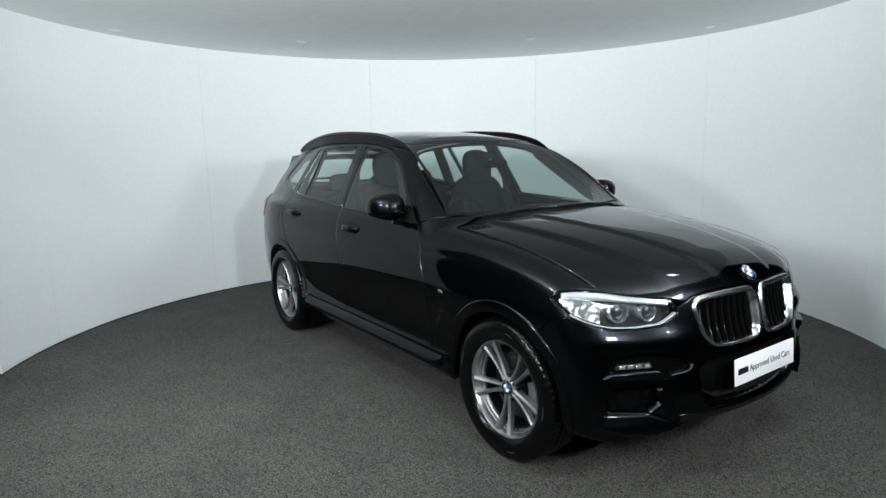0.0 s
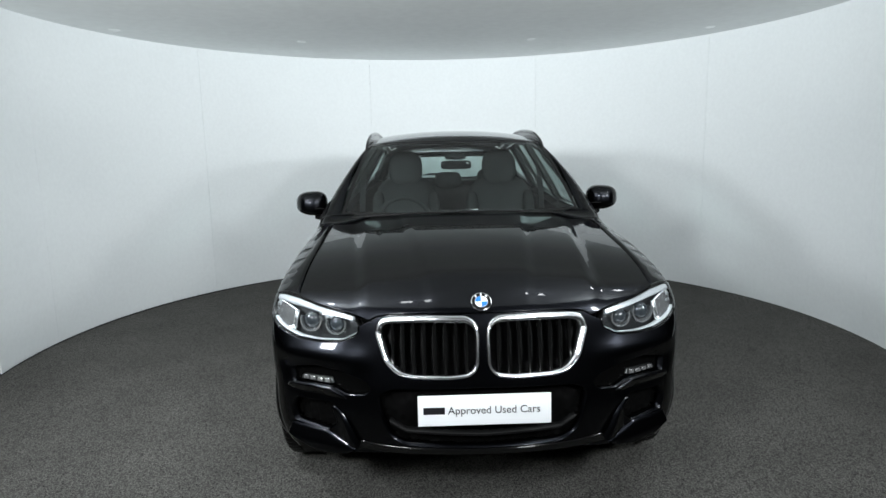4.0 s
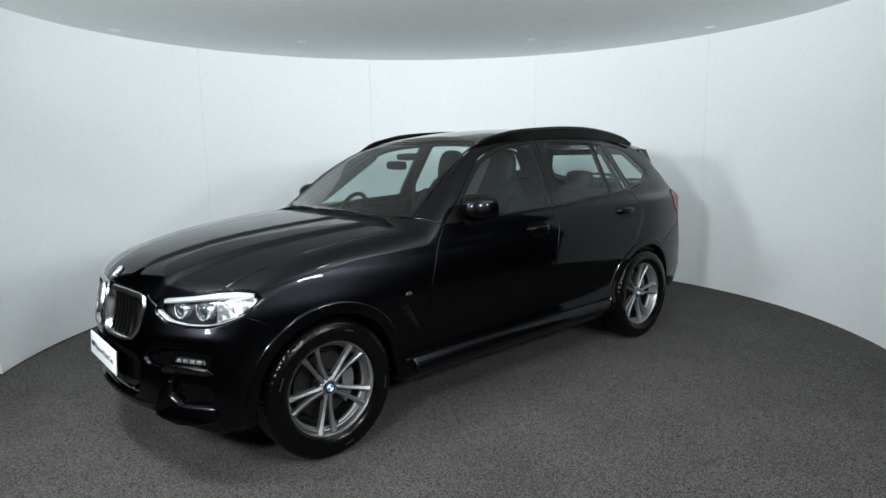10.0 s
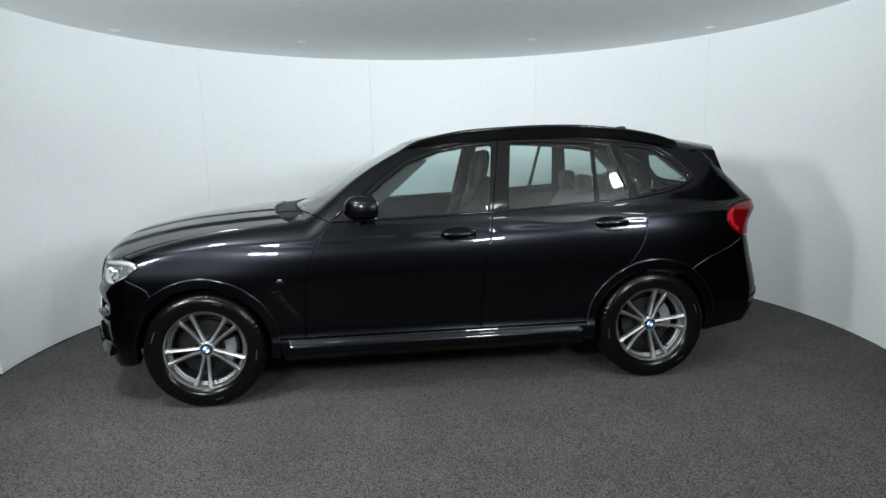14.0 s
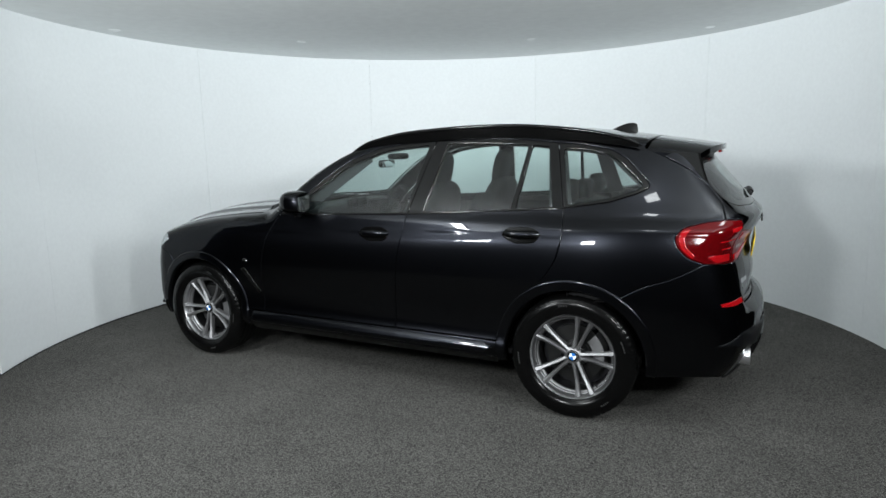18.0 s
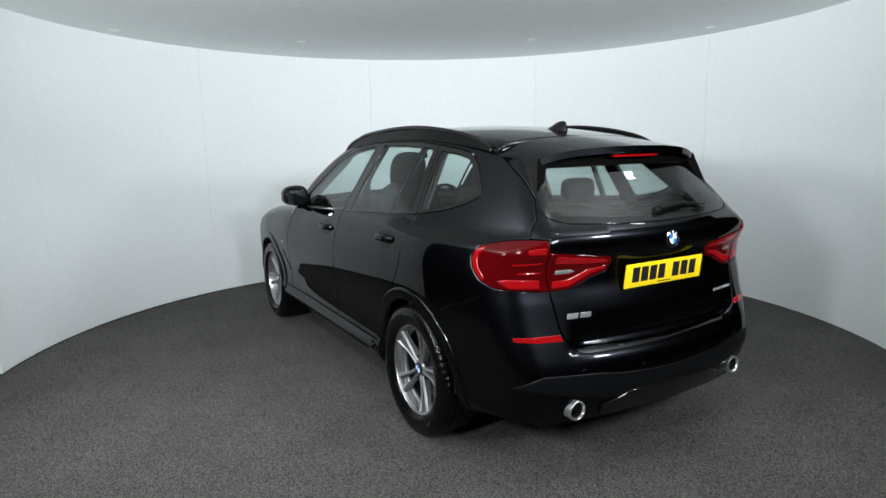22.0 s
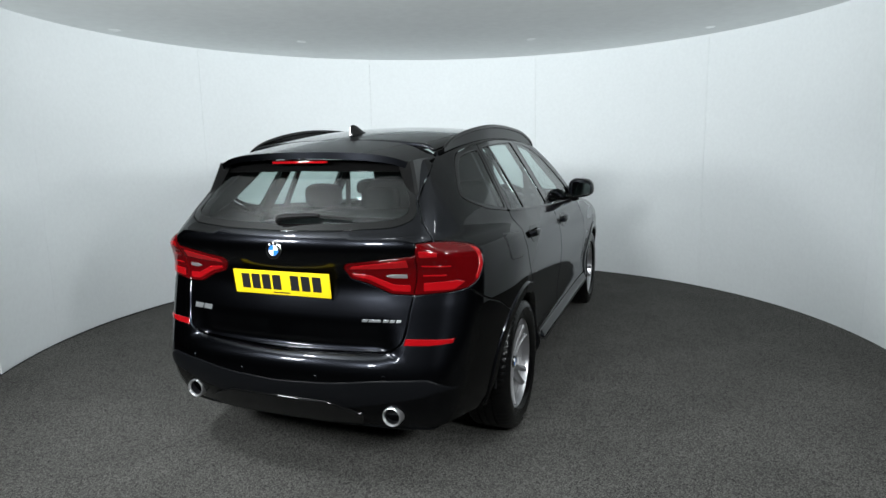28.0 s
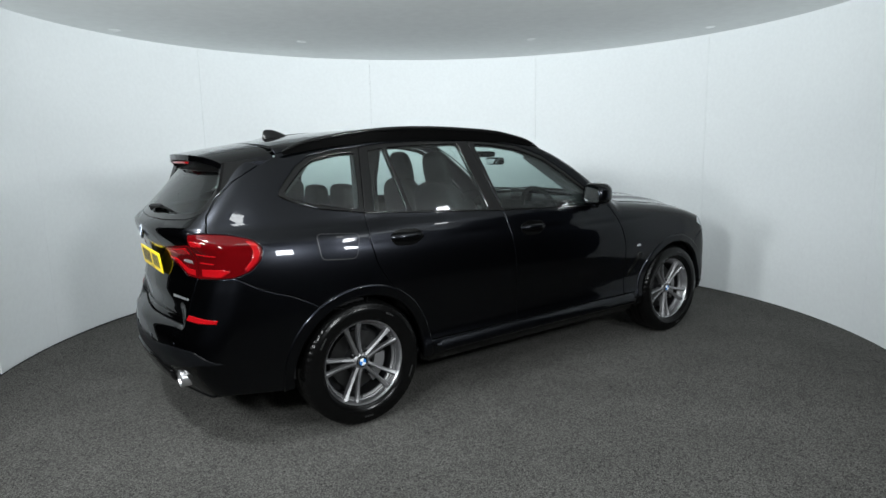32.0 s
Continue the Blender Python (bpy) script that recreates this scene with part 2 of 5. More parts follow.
def half_width(x, z):
    z = z - crease(x) * ease(.70, .95, z) * (1 - ease(1.09, 1.17, z))
    f = ease(.75, 1.55, x)
    r = ease(-1.05, -1.75, x)
    s = sec_door(z)
    s = s * (1 - f) + sec_front(z) * f
    s = s * (1 - r) + sec_rear(z) * r
    return plan_side(x) + s


hood_drop = curve_of((.7, .045), (1.2, .06), (1.7, .088), (2.1, .145), (2.4, .2))


def hood_z(x, y):
    a = np.abs(y)
    drop = hood_drop(x)
    dome = .016 * ease(.54, .47, a - .10 * (1.9 - x)) + .010 * ease(.29, .235, a - .13 * (1.7 - x))
    return hood_mid(x) - drop * (a / .85) ** 2.2 + dome - .018


def cabin_z(x, y):
    e = x + (.12 + .20 * ease(.3, .9, x)) * y * y
    ws = 1.615 - .56 * (e - .1) - .05 * np.clip(e - .1, 0, 1) * np.clip(1.05 - e, 0, 1) * -1.4
    roof = roof_mid(x) - .048 * (np.abs(y) / .6) ** 2.2
    return smin(ws, roof, .04)


def top_z(x, y):
    return smax(hood_z(x, y), cabin_z(x, y), .02)


def front_x(y, z):
    return nose(z) - .328 * y * y - .086 * y ** 4


def rear_x(y, z):
    g = ease(1.15, 1.4, z)
    c = ease(.46, .60, np.abs(y))
    return tail(z) * (1 - c) + tail_corner(z) * c + (.17 + .10 * g) * y * y + (.11 + .1 * g) * y ** 4


def body(x, y, z):
    """Below zero inside the car."""
    a = np.abs(y)
    side = a - half_width(x, z)
    top = z - top_z(x, y)
    k = .10 - .062 * ease(1.15, 1.40, z) - .035 * ease(.9, 1.4, x)
    f = smax(side, top, k)
    f = smax(f, x - front_x(y, z), .06)
    return smax(f, rear_x(y, z) - x, .08 - .025 * ease(1.15, 1.32, z))


def onto(start, way, reach):
    """The points where lines from start, inside the car, along way leave the body."""
    start, way = np.broadcast_arrays(np.asarray(start, float), np.asarray(way, float))
    lo, hi = np.zeros(len(start)), np.full(len(start), float(reach))
    at = lambda d: body(*(start + way * d[:, None]).T)
    for _ in range(7):
        mid = (lo + hi) / 2
        out = at(mid) > 0
        hi, lo = np.where(out, mid, hi), np.where(out, lo, mid)
    flo, fhi = at(lo), at(hi)
    for k in range(7):
        mid = lo + (hi - lo) * np.clip(flo / np.where(flo - fhi == 0, -1e-12, flo - fhi), .02, .98) if k % 3 < 2 else (lo + hi) / 2
        f = at(mid)
        out = f > 0
        hi, fhi = np.where(out, mid, hi), np.where(out, f, fhi)
        lo, flo = np.where(out, lo, mid), np.where(out, flo, f)
    mid = lo + (hi - lo) * np.clip(flo / np.where(flo - fhi == 0, -1e-12, flo - fhi), 0, 1)
    return start + way * mid[:, None]


def facing(p):
    """The outward normals of the body at the points p."""
    h = .004
    g = np.empty_like(p)
    for k in range(3):
        d = np.zeros(3)
        d[k] = h
        g[:, k] = body(*(p + d).T) - body(*(p - d).T)
    return g / np.maximum(np.linalg.norm(g, axis=1), 1e-9)[:, None]


# ---- panels cut from the body surface ----
class Side:
    """Flat domain (x, z), seen from the side."""
    @staticmethod
    def to2(p):
        return p[:, [0, 2]]

    @staticmethod
    def to3(q):
        o = np.zeros((len(q), 3))
        o[:, 0], o[:, 2] = q[:, 0], q[:, 1]
        return onto(o, (0, 1, 0), 1.3)


class Top:
    """Flat domain (x, y), seen from above."""
    @staticmethod
    def to2(p):
        return p[:, :2]

    @staticmethod
    def to3(q):
        o = np.full((len(q), 3), .62)
        o[:, :2] = q
        return onto(o, (0, 0, 1), 1.4)


class Front:
    """Unrolled round a post at x = 1.2: (angle, z)."""
    @staticmethod
    def to2(p):
        return np.stack([np.arctan2(p[:, 1], p[:, 0] - 1.2), p[:, 2]], 1)

    @staticmethod
    def to3(q):
        o = np.zeros((len(q), 3))
        o[:, 0], o[:, 2] = 1.2, q[:, 1]
        return onto(o, np.stack([np.cos(q[:, 0]), np.sin(q[:, 0]), 0 * q[:, 0]], 1), 1.6)


class Rear:
    """Unrolled round a post at x = -1.2: (angle, z)."""
    @staticmethod
    def to2(p):
        return np.stack([np.arctan2(p[:, 1], -1.2 - p[:, 0]), p[:, 2]], 1)

    @staticmethod
    def to3(q):
        o = np.zeros((len(q), 3))
        o[:, 0], o[:, 2] = -1.2, q[:, 1]
        return onto(o, np.stack([-np.cos(q[:, 0]), np.sin(q[:, 0]), 0 * q[:, 0]], 1), 1.7)


def fillet(pts, r, closed=True, n=5):
    """Round the corners of a polygon."""
    pts = [np.array(p[:2], float) for p in pts]
    out = []
    m = len(pts)
    for i, p in enumerate(pts):
        if not closed and i in (0, m - 1):
            out.append(p)
            continue
        a, b = pts[i - 1] - p, pts[(i + 1) % m] - p
        la, lb = np.linalg.norm(a), np.linalg.norm(b)
        d = min(r, la * .48, lb * .48)
        pa, pb = p + a / la * d, p + b / lb * d
        for k in range(n + 1):
            s = k / n
            out.append((1 - s) ** 2 * pa + 2 * s * (1 - s) * p + s * s * pb)
    return np.array(out)


def dense(q, step, closed=True):
    q = np.asarray(q, float)
    out = []
    m = len(q)
    for i in range(m if closed else m - 1):
        a, b = q[i], q[(i + 1) % m]
        k = max(1, int(np.ceil(np.linalg.norm(b - a) / step)))
        out += [a + (b - a) * j / k for j in range(k)]
    if not closed:
        out.append(q[-1])
    return np.array(out)


def edge(dom, pts, step=.02, r=0.0):
    """A line on the body, given in one flat domain: 3D points."""
    q = np.asarray(pts, float)
    if r:
        q = fillet(q, r, closed=False)
    return dom.to3(dense(q, step, closed=False))


def front_pt(y, z):
    """A point of the nose at y, z."""
    return onto([(1.2, y, z)], (1, 0, 0), 1.6)[0]


def rear_pt(y, z):
    return onto([(-1.2, y, z)], (-1, 0, 0), 1.6)[0]


def front_pts(q):
    q = np.asarray(q, float)
    return onto(np.stack([np.full(len(q), 1.2), q[:, 0], q[:, 1]], 1), (1, 0, 0), 1.6)


def rear_pts(q):
    q = np.asarray(q, float)
    return onto(np.stack([np.full(len(q), -1.2), q[:, 0], q[:, 1]], 1), (-1, 0, 0), 1.6)


def loop_of(*pieces):
    """Join edges end to end into one closed outline."""
    p = np.vstack([np.atleast_2d(a) for a in pieces])
    keep = [0]
    for i in range(1, len(p)):
        if np.linalg.norm(p[i] - p[keep[-1]]) > .003:
            keep.append(i)
    if np.linalg.norm(p[keep[-1]] - p[keep[0]]) < .003:
        keep.pop()
    return p[keep]


def mirror(p):
    return np.asarray(p) * (1, -1, 1)


def area2(q):
    return .5 * np.sum(q[:, 0] * np.roll(q[:, 1], -1) - np.roll(q[:, 0], -1) * q[:, 1])


def inset(q, d):
    """Move a closed counter-clockwise outline inwards by d."""
    a, b = q - np.roll(q, 1, 0), np.roll(q, -1, 0) - q
    a /= np.maximum(np.linalg.norm(a, axis=1), 1e-9)[:, None]
    b /= np.maximum(np.linalg.norm(b, axis=1), 1e-9)[:, None]
    na, nb = np.stack([-a[:, 1], a[:, 0]], 1), np.stack([-b[:, 1], b[:, 0]], 1)
    n = na + nb
    n /= np.maximum((n * na).sum(1), .45)[:, None] * np.maximum(np.linalg.norm(n, axis=1), 1e-9)[:, None] / np.maximum(np.linalg.norm(n, axis=1), 1e-9)[:, None]
    l = np.linalg.norm(n, axis=1)
    return q + n * (d * np.minimum(1, 1.6 / np.maximum(l, 1e-9)))[:, None]


def within(p, q):
    """Which points p lie inside the polygon q."""
    ins = np.zeros(len(p), bool)
    for (x0, y0), (x1, y1) in zip(q, np.roll(q, -1, 0)):
        if y0 == y1:
            continue
        ins ^= ((y0 > p[:, 1]) != (y1 > p[:, 1])) & (p[:, 0] < (x1 - x0) * (p[:, 1] - y0) / (y1 - y0) + x0)
    return ins


def panel(name, dom, loop, mat, parent, holes=(), step=.03, lift=0.0, gap=.0022, lip=.0022, depth=.016, sides=(1, -1), label="", shape=None):
    """Panels on the body: outline and holes are 3D lines on it. Edges roll inwards. sides: 1 left, -1 right, 0 once."""
    ccw = lambda q: q if area2(q) > 0 else q[::-1]
    rings = [ccw(dom.to2(np.asarray(loop, float)))] + [ccw(dom.to2(np.asarray(h, float)))[::-1] for h in holes]
    inner = [inset(r, gap + lip * 1.4) for r in rings]
    outer = [inset(r, gap) for r in rings]
    lo, hi = rings[0].min(0), rings[0].max(0)
    gx, gy = np.meshgrid(np.arange(lo[0] + step / 2, hi[0], step), np.arange(lo[1] + step / 2, hi[1], step * .93))
    gx = gx + (np.arange(gx.shape[0]) % 2)[:, None] * step / 2
    g = np.stack([gx.ravel(), gy.ravel()], 1)
    ok = within(g, inner[0])
    for h in inner[1:]:
        ok &= ~within(g, h)
    g = g[ok]
    for r in inner:
        rd = dense(r, step * .5)
        near = np.zeros(len(g), bool)
        for c in range(0, len(g), 2000):
            d = np.linalg.norm(g[c:c + 2000, None] - rd[None], axis=2).min(1)
            near[c:c + 2000] = d < step * .5
        g = g[~near]
    verts, edges_, start = [], [], []
    for r in inner:
        s = len(verts)
        start.append(s)
        verts += [Vector(p) for p in r]
        edges_ += [(s + i, s + (i + 1) % len(r)) for i in range(len(r))]
    verts += [Vector(p) for p in g]
    co, _, tri, orig, _, _ = delaunay_2d_cdt(verts, edges_, [], 0, 1e-6)
    q = np.array([tuple(c) for c in co])
    where = {}
    for i, os_ in enumerate(orig):
        for o in os_:
            where[o] = i
    tri = np.array([t for t in tri if len(t) == 3])
    mid = q[tri].mean(1)
    ok = within(mid, inner[0])
    for h in inner[1:]:
        ok &= ~within(mid, h)
    tri = tri[ok]
    p = dom.to3(q)
    n = facing(p)
    move = lift if shape is None else lift + shape(p)
    p = p + n * (np.asarray(move)[:, None] if np.ndim(move) else move)
    if shape is not None:
        acc = np.zeros_like(p)
        fn = np.cross(p[tri[:, 1]] - p[tri[:, 0]], p[tri[:, 2]] - p[tri[:, 0]])
        fn *= np.sign((fn * n[tri[:, 0]]).sum(1))[:, None]
        for k in range(3):
            np.add.at(acc, tri[:, k], fn)
        n = acc / np.maximum(np.linalg.norm(acc, axis=1), 1e-12)[:, None]
    # keep the triangles facing outwards
    fn = np.cross(p[tri[:, 1]] - p[tri[:, 0]], p[tri[:, 2]] - p[tri[:, 0]])
    flip = (fn * n[tri].mean(1)).sum(1) < 0
    tri[flip] = tri[flip][:, ::-1]
    vs, ns, fs = [p], [n], [tuple(t) for t in tri]
    count = len(p)
    for r, o, s in zip(inner, outer, start):
        idx = np.array([where[s + i] for i in range(len(r))])
        p0, n0 = p[idx], n[idx]
        po = dom.to3(o)
        no = facing(po)
        mv = lift if shape is None else lift + shape(po)
        po = po + no * ((np.asarray(mv)[:, None] if np.ndim(mv) else mv) - lip)
        away = po - p0
        away -= (away * no).sum(1)[:, None] * no
        away /= np.maximum(np.linalg.norm(away, axis=1), 1e-9)[:, None]
        mixn = no + away
        mixn /= np.linalg.norm(mixn, axis=1)[:, None]
        deep = po - no * depth
        vs += [po, deep]
        ns += [mixn, away]
        m = len(r)
        for i in range(m):
            j = (i + 1) % m
            fs.append((idx[i], count + i, count + j, idx[j]))
            fs.append((count + i, count + m + i, count + m + j, count + j))
        count += 2 * m
    v, nn = np.vstack(vs), np.vstack(ns)
    # orient the rims like the faces
    first3 = np.array([f[:3] for f in fs])
    a = v[first3]
    w = np.cross(a[:, 1] - a[:, 0], a[:, 2] - a[:, 0])
    good = (w * nn[first3].mean(1)).sum(1) >= 0
    out = [f if g_ else f[::-1] for f, g_ in zip(fs, good)]
    made = []
    for sd in sides:
        if sd == -1:
            made.append(link_mesh(name, v * (1, -1, 1), [f[::-1] for f in out], mat, parent, label, nn * (1, -1, 1)))
        else:
            made.append(link_mesh(name, v, out, mat, parent, label, nn))
    return made


# ---- the round booth ----
R_WALL, H_WALL = 3.285, 2.645
GAP0, GAP1 = radians(-90 - 80), radians(-90 + 80)      # the opening towards the camera


def arc_wall(r0, r1, z0, z1, a0, a1, n):
    bm = bmesh.new()
    rows = []
    for i in range(n + 1):
        a = a0 + (a1 - a0) * i / n
        c, s = math.cos(a), math.sin(a)
        rows.append([bm.verts.new((r * c, r * s, z)) for r, z in ((r0, z0), (r0, z1), (r1, z1), (r1, z0))])
    for a, b in zip(rows, rows[1:]):
        for k in range(4):
            bm.faces.new((a[k], a[(k + 1) % 4], b[(k + 1) % 4], b[k]))
    bm.faces.new(rows[0])
    bm.faces.new(rows[-1][::-1])
    return bm


def at_centre(ob):
    ob.location = (-.015, .05, 0)
    return ob


wall_round = at_centre(part("wall_round", arc_wall(R_WALL + .012, R_WALL + .12, -.02, H_WALL + .1, GAP1, GAP0 + 2 * math.pi, 180), OUTER, None))
tagged(wall_round, "curved outer shell of a round photo booth", "wall", kind="structure")
SEAMS = [radians(a) for a in (-10, -.9, 33.6, 69.8, 106.5, 142.8, 177.0, 190)]
for a0, a1 in zip(SEAMS, SEAMS[1:]):
    ob = part("wall_panel", arc_wall(R_WALL, R_WALL + .011, .0, H_WALL, a0 + .0003, a1 - .0003, 40), WALL, wall_round)
ceiling = at_centre(part("ceiling", lathe([(0.0, H_WALL), (R_WALL + .1, H_WALL), (R_WALL + .1, H_WALL + .08), (0, H_WALL + .08)], 160, "z"), CEILING, None))
tagged(ceiling, "pale grey painted flat round ceiling", "ceiling", kind="structure")

turntable = part("turntable_floor", lathe([(0, 0), (R_WALL - .008, 0), (R_WALL - .008, -.05), (0, -.05)], 200, "z"), CARPET, None)
tagged(turntable, "dark grey carpeted round turntable floor", "floor", kind="structure")

# the studio round the booth, closed behind the camera
ground = part("floor", box(0, -1.5, -.11, 16, 14, .1, 0), OUTER, None)
tagged(ground, "grey studio floor around the booth", "floor", kind="structure")
for nm, b in (("wall_south", box(0, -8.05, 1.95, 16, .1, 4.0, 0)), ("wall_north", box(0, 5.05, 1.95, 16, .1, 4.0, 0)),
              ("wall_west", box(-8.05, -1.5, 1.95, .1, 13, 4.0, 0)), ("wall_east", box(8.05, -1.5, 1.95, .1, 13, 4.0, 0)),
              ("ceiling_studio", box(0, -1.5, 4.0, 16, 14, .1, 0))):
    tagged(part(nm, b, OUTER, None), "plain grey studio surface outside the booth", "wall", kind="structure")

# ---- the car ----
car = new("car")
tagged(car, "black metallic estate-shaped four-wheel-drive car on grey carpet", "car")


def S(*pts, r=0.0, step=.02):
    return edge(Side, pts, step, r)


def arch(cx, a0, a1, r=.455, n=28):
    """Part of a wheel arch on the side, from angle a0 to a1 in degrees."""
    return Side.to3(np.array([(cx + r * math.cos(radians(a0 + (a1 - a0) * i / n)), HUB_Z + r * math.sin(radians(a0 + (a1 - a0) * i / n))) for i in range(n + 1)]))


def nose_line(*pts, step=.02, r=0.0):
    """A line on the nose given as (y, z)."""
    q = np.asarray(pts, float)
    if r:
        q = fillet(q, r, closed=False)
    return front_pts(dense(q, step, closed=False))


def tail_line(*pts, step=.02, r=0.0):
    q = np.asarray(pts, float)
    if r:
        q = fillet(q, r, closed=False)
    return rear_pts(dense(q, step, closed=False))


# lines shared by neighbouring panels, left side
hood_front = nose_line((0, .905), (.06, .906), (.25, .905), (.36, .899), (.42, .888), (.455, .868))
hood_lamp = nose_line((.455, .868), (.50, .884), (.56, .897), (.671, .914), (.771, .934), r=.03)
fender_lamp = Front.to3(dense(fillet([Front.to2(nose_line((.771, .934)))[0], Front.to2(nose_line((.85, .939)))[0], Front.to2(S((1.785, .925)))[0], Front.to2(S((1.765, .888)))[0]], .03, closed=False), .012, closed=False))
hood_side = edge(Top, [hood_lamp[-1][:2], (1.718, .768), (1.347, .755), (.973, .762), (.9, .765)], .03, .08)
hood_back = edge(Top, [(.9, .765), (1.0, .55), (1.06, .3), (1.08, 0)], .03, .1)
lamp_low = Front.to3(dense(fillet([Front.to2(S((1.765, .888)))[0], Front.to2(S((1.86, .826)))[0], Front.to2(nose_line((.834, .785)))[0], Front.to2(nose_line((.773, .770)))[0], Front.to2(nose_line((.68, .768)))[0],
                                   Front.to2(nose_line((.575, .778)))[0], Front.to2(nose_line((.50, .818)))[0], Front.to2(nose_line((.498, .85)))[0]], .02, closed=False), .015, closed=False))
k_cut = int(np.argmin(np.abs(lamp_low[:, 0] - 1.86) + np.abs(lamp_low[:, 2] - .826)))
door_a = S((.645, 1.118), (.70, 1.05), (.744, .97), (.795, .82), (.822, .62), (.826, .41), r=.08)
door_b = S((-.365, 1.146), (-.345, 1.0), (-.315, .88), (-.285, .6), (-.275, .41), r=.06)
door_c = S((-1.352, 1.203), (-1.375, 1.07), (-1.345, .93), (-1.30, .855), (-1.24, .775), r=.05)
belt_f = S((.645, 1.118), (.29, 1.122), (-.365, 1.146), step=.03)
belt_r = S((-.365, 1.146), (-1.15, 1.19), (-1.352, 1.203), step=.03)
sill_top_f, sill_top_r = S((.826, .41), (-.275, .41), step=.03), S((-.275, .41), (-.98, .41), step=.03)

# hood, one panel over both halves
half = loop_of(hood_front, hood_lamp, hood_side, hood_back)
hood_loop = loop_of(half, mirror(half)[::-1])
hood = panel("hood", Top, hood_loop, PAINT, car, sides=(0,), step=.022, depth=.02, gap=.001, lip=.001)[0]

fender_loop = loop_of(hood_side, S((.84, 1.162), (.74, 1.155), (.645, 1.118), step=.02), door_a, S((.826, .41), (.98, .41)), arch(AXLE, 173, 52), S((1.712, .72), (1.74, .765), (1.80, .80), (1.86, .826)),
                      lamp_low[:k_cut][::-1], fender_lamp[::-1])
panel("front_fender", Side, fender_loop, PAINT, car, step=.028)
panel("front_door", Side, loop_of(door_a, sill_top_f, door_b[::-1], belt_f[::-1]), PAINT, car, step=.028)
panel("rear_door", Side, loop_of(door_b, sill_top_r, arch(-AXLE, 6.3, 65), door_c[::-1], belt_r[::-1]), PAINT, car, step=.028)
panel("sill", Side, loop_of(S((.98, .406), (-.985, .406), (-.965, .25), (.965, .25), (.98, .406), step=.03)), PAINT, car, step=.025, depth=.03)

# windows: outlines in (x, z)
G_FRONT = fillet([(.475, 1.128), (.47, 1.213), (.30, 1.352), (.16, 1.452), (-.06, 1.532), (-.22, 1.557), (-.41, 1.572), (-.345, 1.152)], .02)
G_REAR = fillet([(-.47, 1.158), (-.54, 1.577), (-.8, 1.575), (-1.085, 1.562), (-1.045, 1.188)], .02)
G_VENT = fillet([(-1.075, 1.19), (-1.11, 1.560), (-1.215, 1.548), (-1.29, 1.203)], .015)
G_QUARTER = fillet([(-1.375, 1.222), (-1.30, 1.537), (-1.42, 1.528), (-1.55, 1.503), (-1.63, 1.455), (-1.765, 1.33), (-1.735, 1.303), (-1.61, 1.265)], .025)
dlo_top = S((.645, 1.118), (.46, 1.262), (.29, 1.40), (.165, 1.483), (-.03, 1.556), (-.22, 1.582), (-.45, 1.597), (-.8, 1.603), (-1.085, 1.590), (-1.27, 1.571), (-1.43, 1.552), (-1.57, 1.526),
            (-1.66, 1.473), (-1.79, 1.345), (-1.80, 1.318), (-1.75, 1.288), (-1.60, 1.238), (-1.352, 1.203), r=.03)
k_b = int(np.argmin(np.abs(dlo_top[:, 0] + .455)))
k_c = int(np.argmin(np.abs(dlo_top[:, 0] + 1.262) + 9 * (dlo_top[:, 2] < 1.4)))
b_up = S((-.365, 1.146), tuple(dlo_top[k_b][[0, 2]]), step=.03)
c_up = S((-1.352, 1.203), tuple(dlo_top[k_c][[0, 2]]), step=.03)
gl = lambda q: Side.to3(dense(q, .025))
panel("window_frame", Side, loop_of(dlo_top[:k_b + 1], b_up[::-1], belt_f[::-1]), GLOSS, car, holes=[gl(G_FRONT)], step=.03, lip=.003, depth=.03)
panel("window_frame", Side, loop_of(b_up, dlo_top[k_b:k_c + 1], c_up[::-1], belt_r[::-1]), GLOSS, car, holes=[gl(G_REAR), gl(G_VENT)], step=.03, lip=.003, depth=.03)
panel("window_frame", Side, loop_of(c_up, dlo_top[k_c:]), GLOSS, car, holes=[gl(G_QUARTER)], step=.03, lip=.003, depth=.03)
for nm, q in (("front_window", G_FRONT), ("rear_window", G_REAR), ("vent_window", G_VENT), ("quarter_window", G_QUARTER)):
    panel(nm, Side, gl(q), GLASS, car, step=.05, lift=-.006, gap=.0, depth=.004)

# roof, windscreen, pillars
ws_side = edge(Top, [(.765, .735), (.45, .672), (.05, .60)], .03, .1)
ws_top = edge(Top, [(.05, .60), (.11, .35), (.145, 0)], .03, .1)
ws_base = edge(Top, [(.925, 0), (.90, .3), (.83, .55), (.765, .735)], .03, .1)
ws_half = loop_of(ws_base, ws_side, ws_top)
panel("windscreen", Top, loop_of(ws_half, mirror(ws_half)[::-1]), GLASS, car, sides=(0,), step=.05, lift=-.004, gap=.001, depth=.004)
ws_loop = loop_of(ws_half, mirror(ws_half)[::-1])
ws_q = Top.to2(ws_loop)
ws_q = ws_q if area2(ws_q) > 0 else ws_q[::-1]
panel("windscreen_border", Top, ws_loop, GLOSS, car, holes=[Top.to3(inset(ws_q, .024))], sides=(0,), step=.03, lift=-.0022, gap=.002, lip=.0005, depth=.002)
roof_side = edge(Top, [(.05, .60), (-.12, .605), (-.4, .605), (-.9, .60), (-1.75, .555)], .03, .2)
roof_back = edge(Top, [(-1.75, .555), (-1.80, 0)], .03)
rf_half = loop_of(ws_top[::-1], roof_side, roof_back)
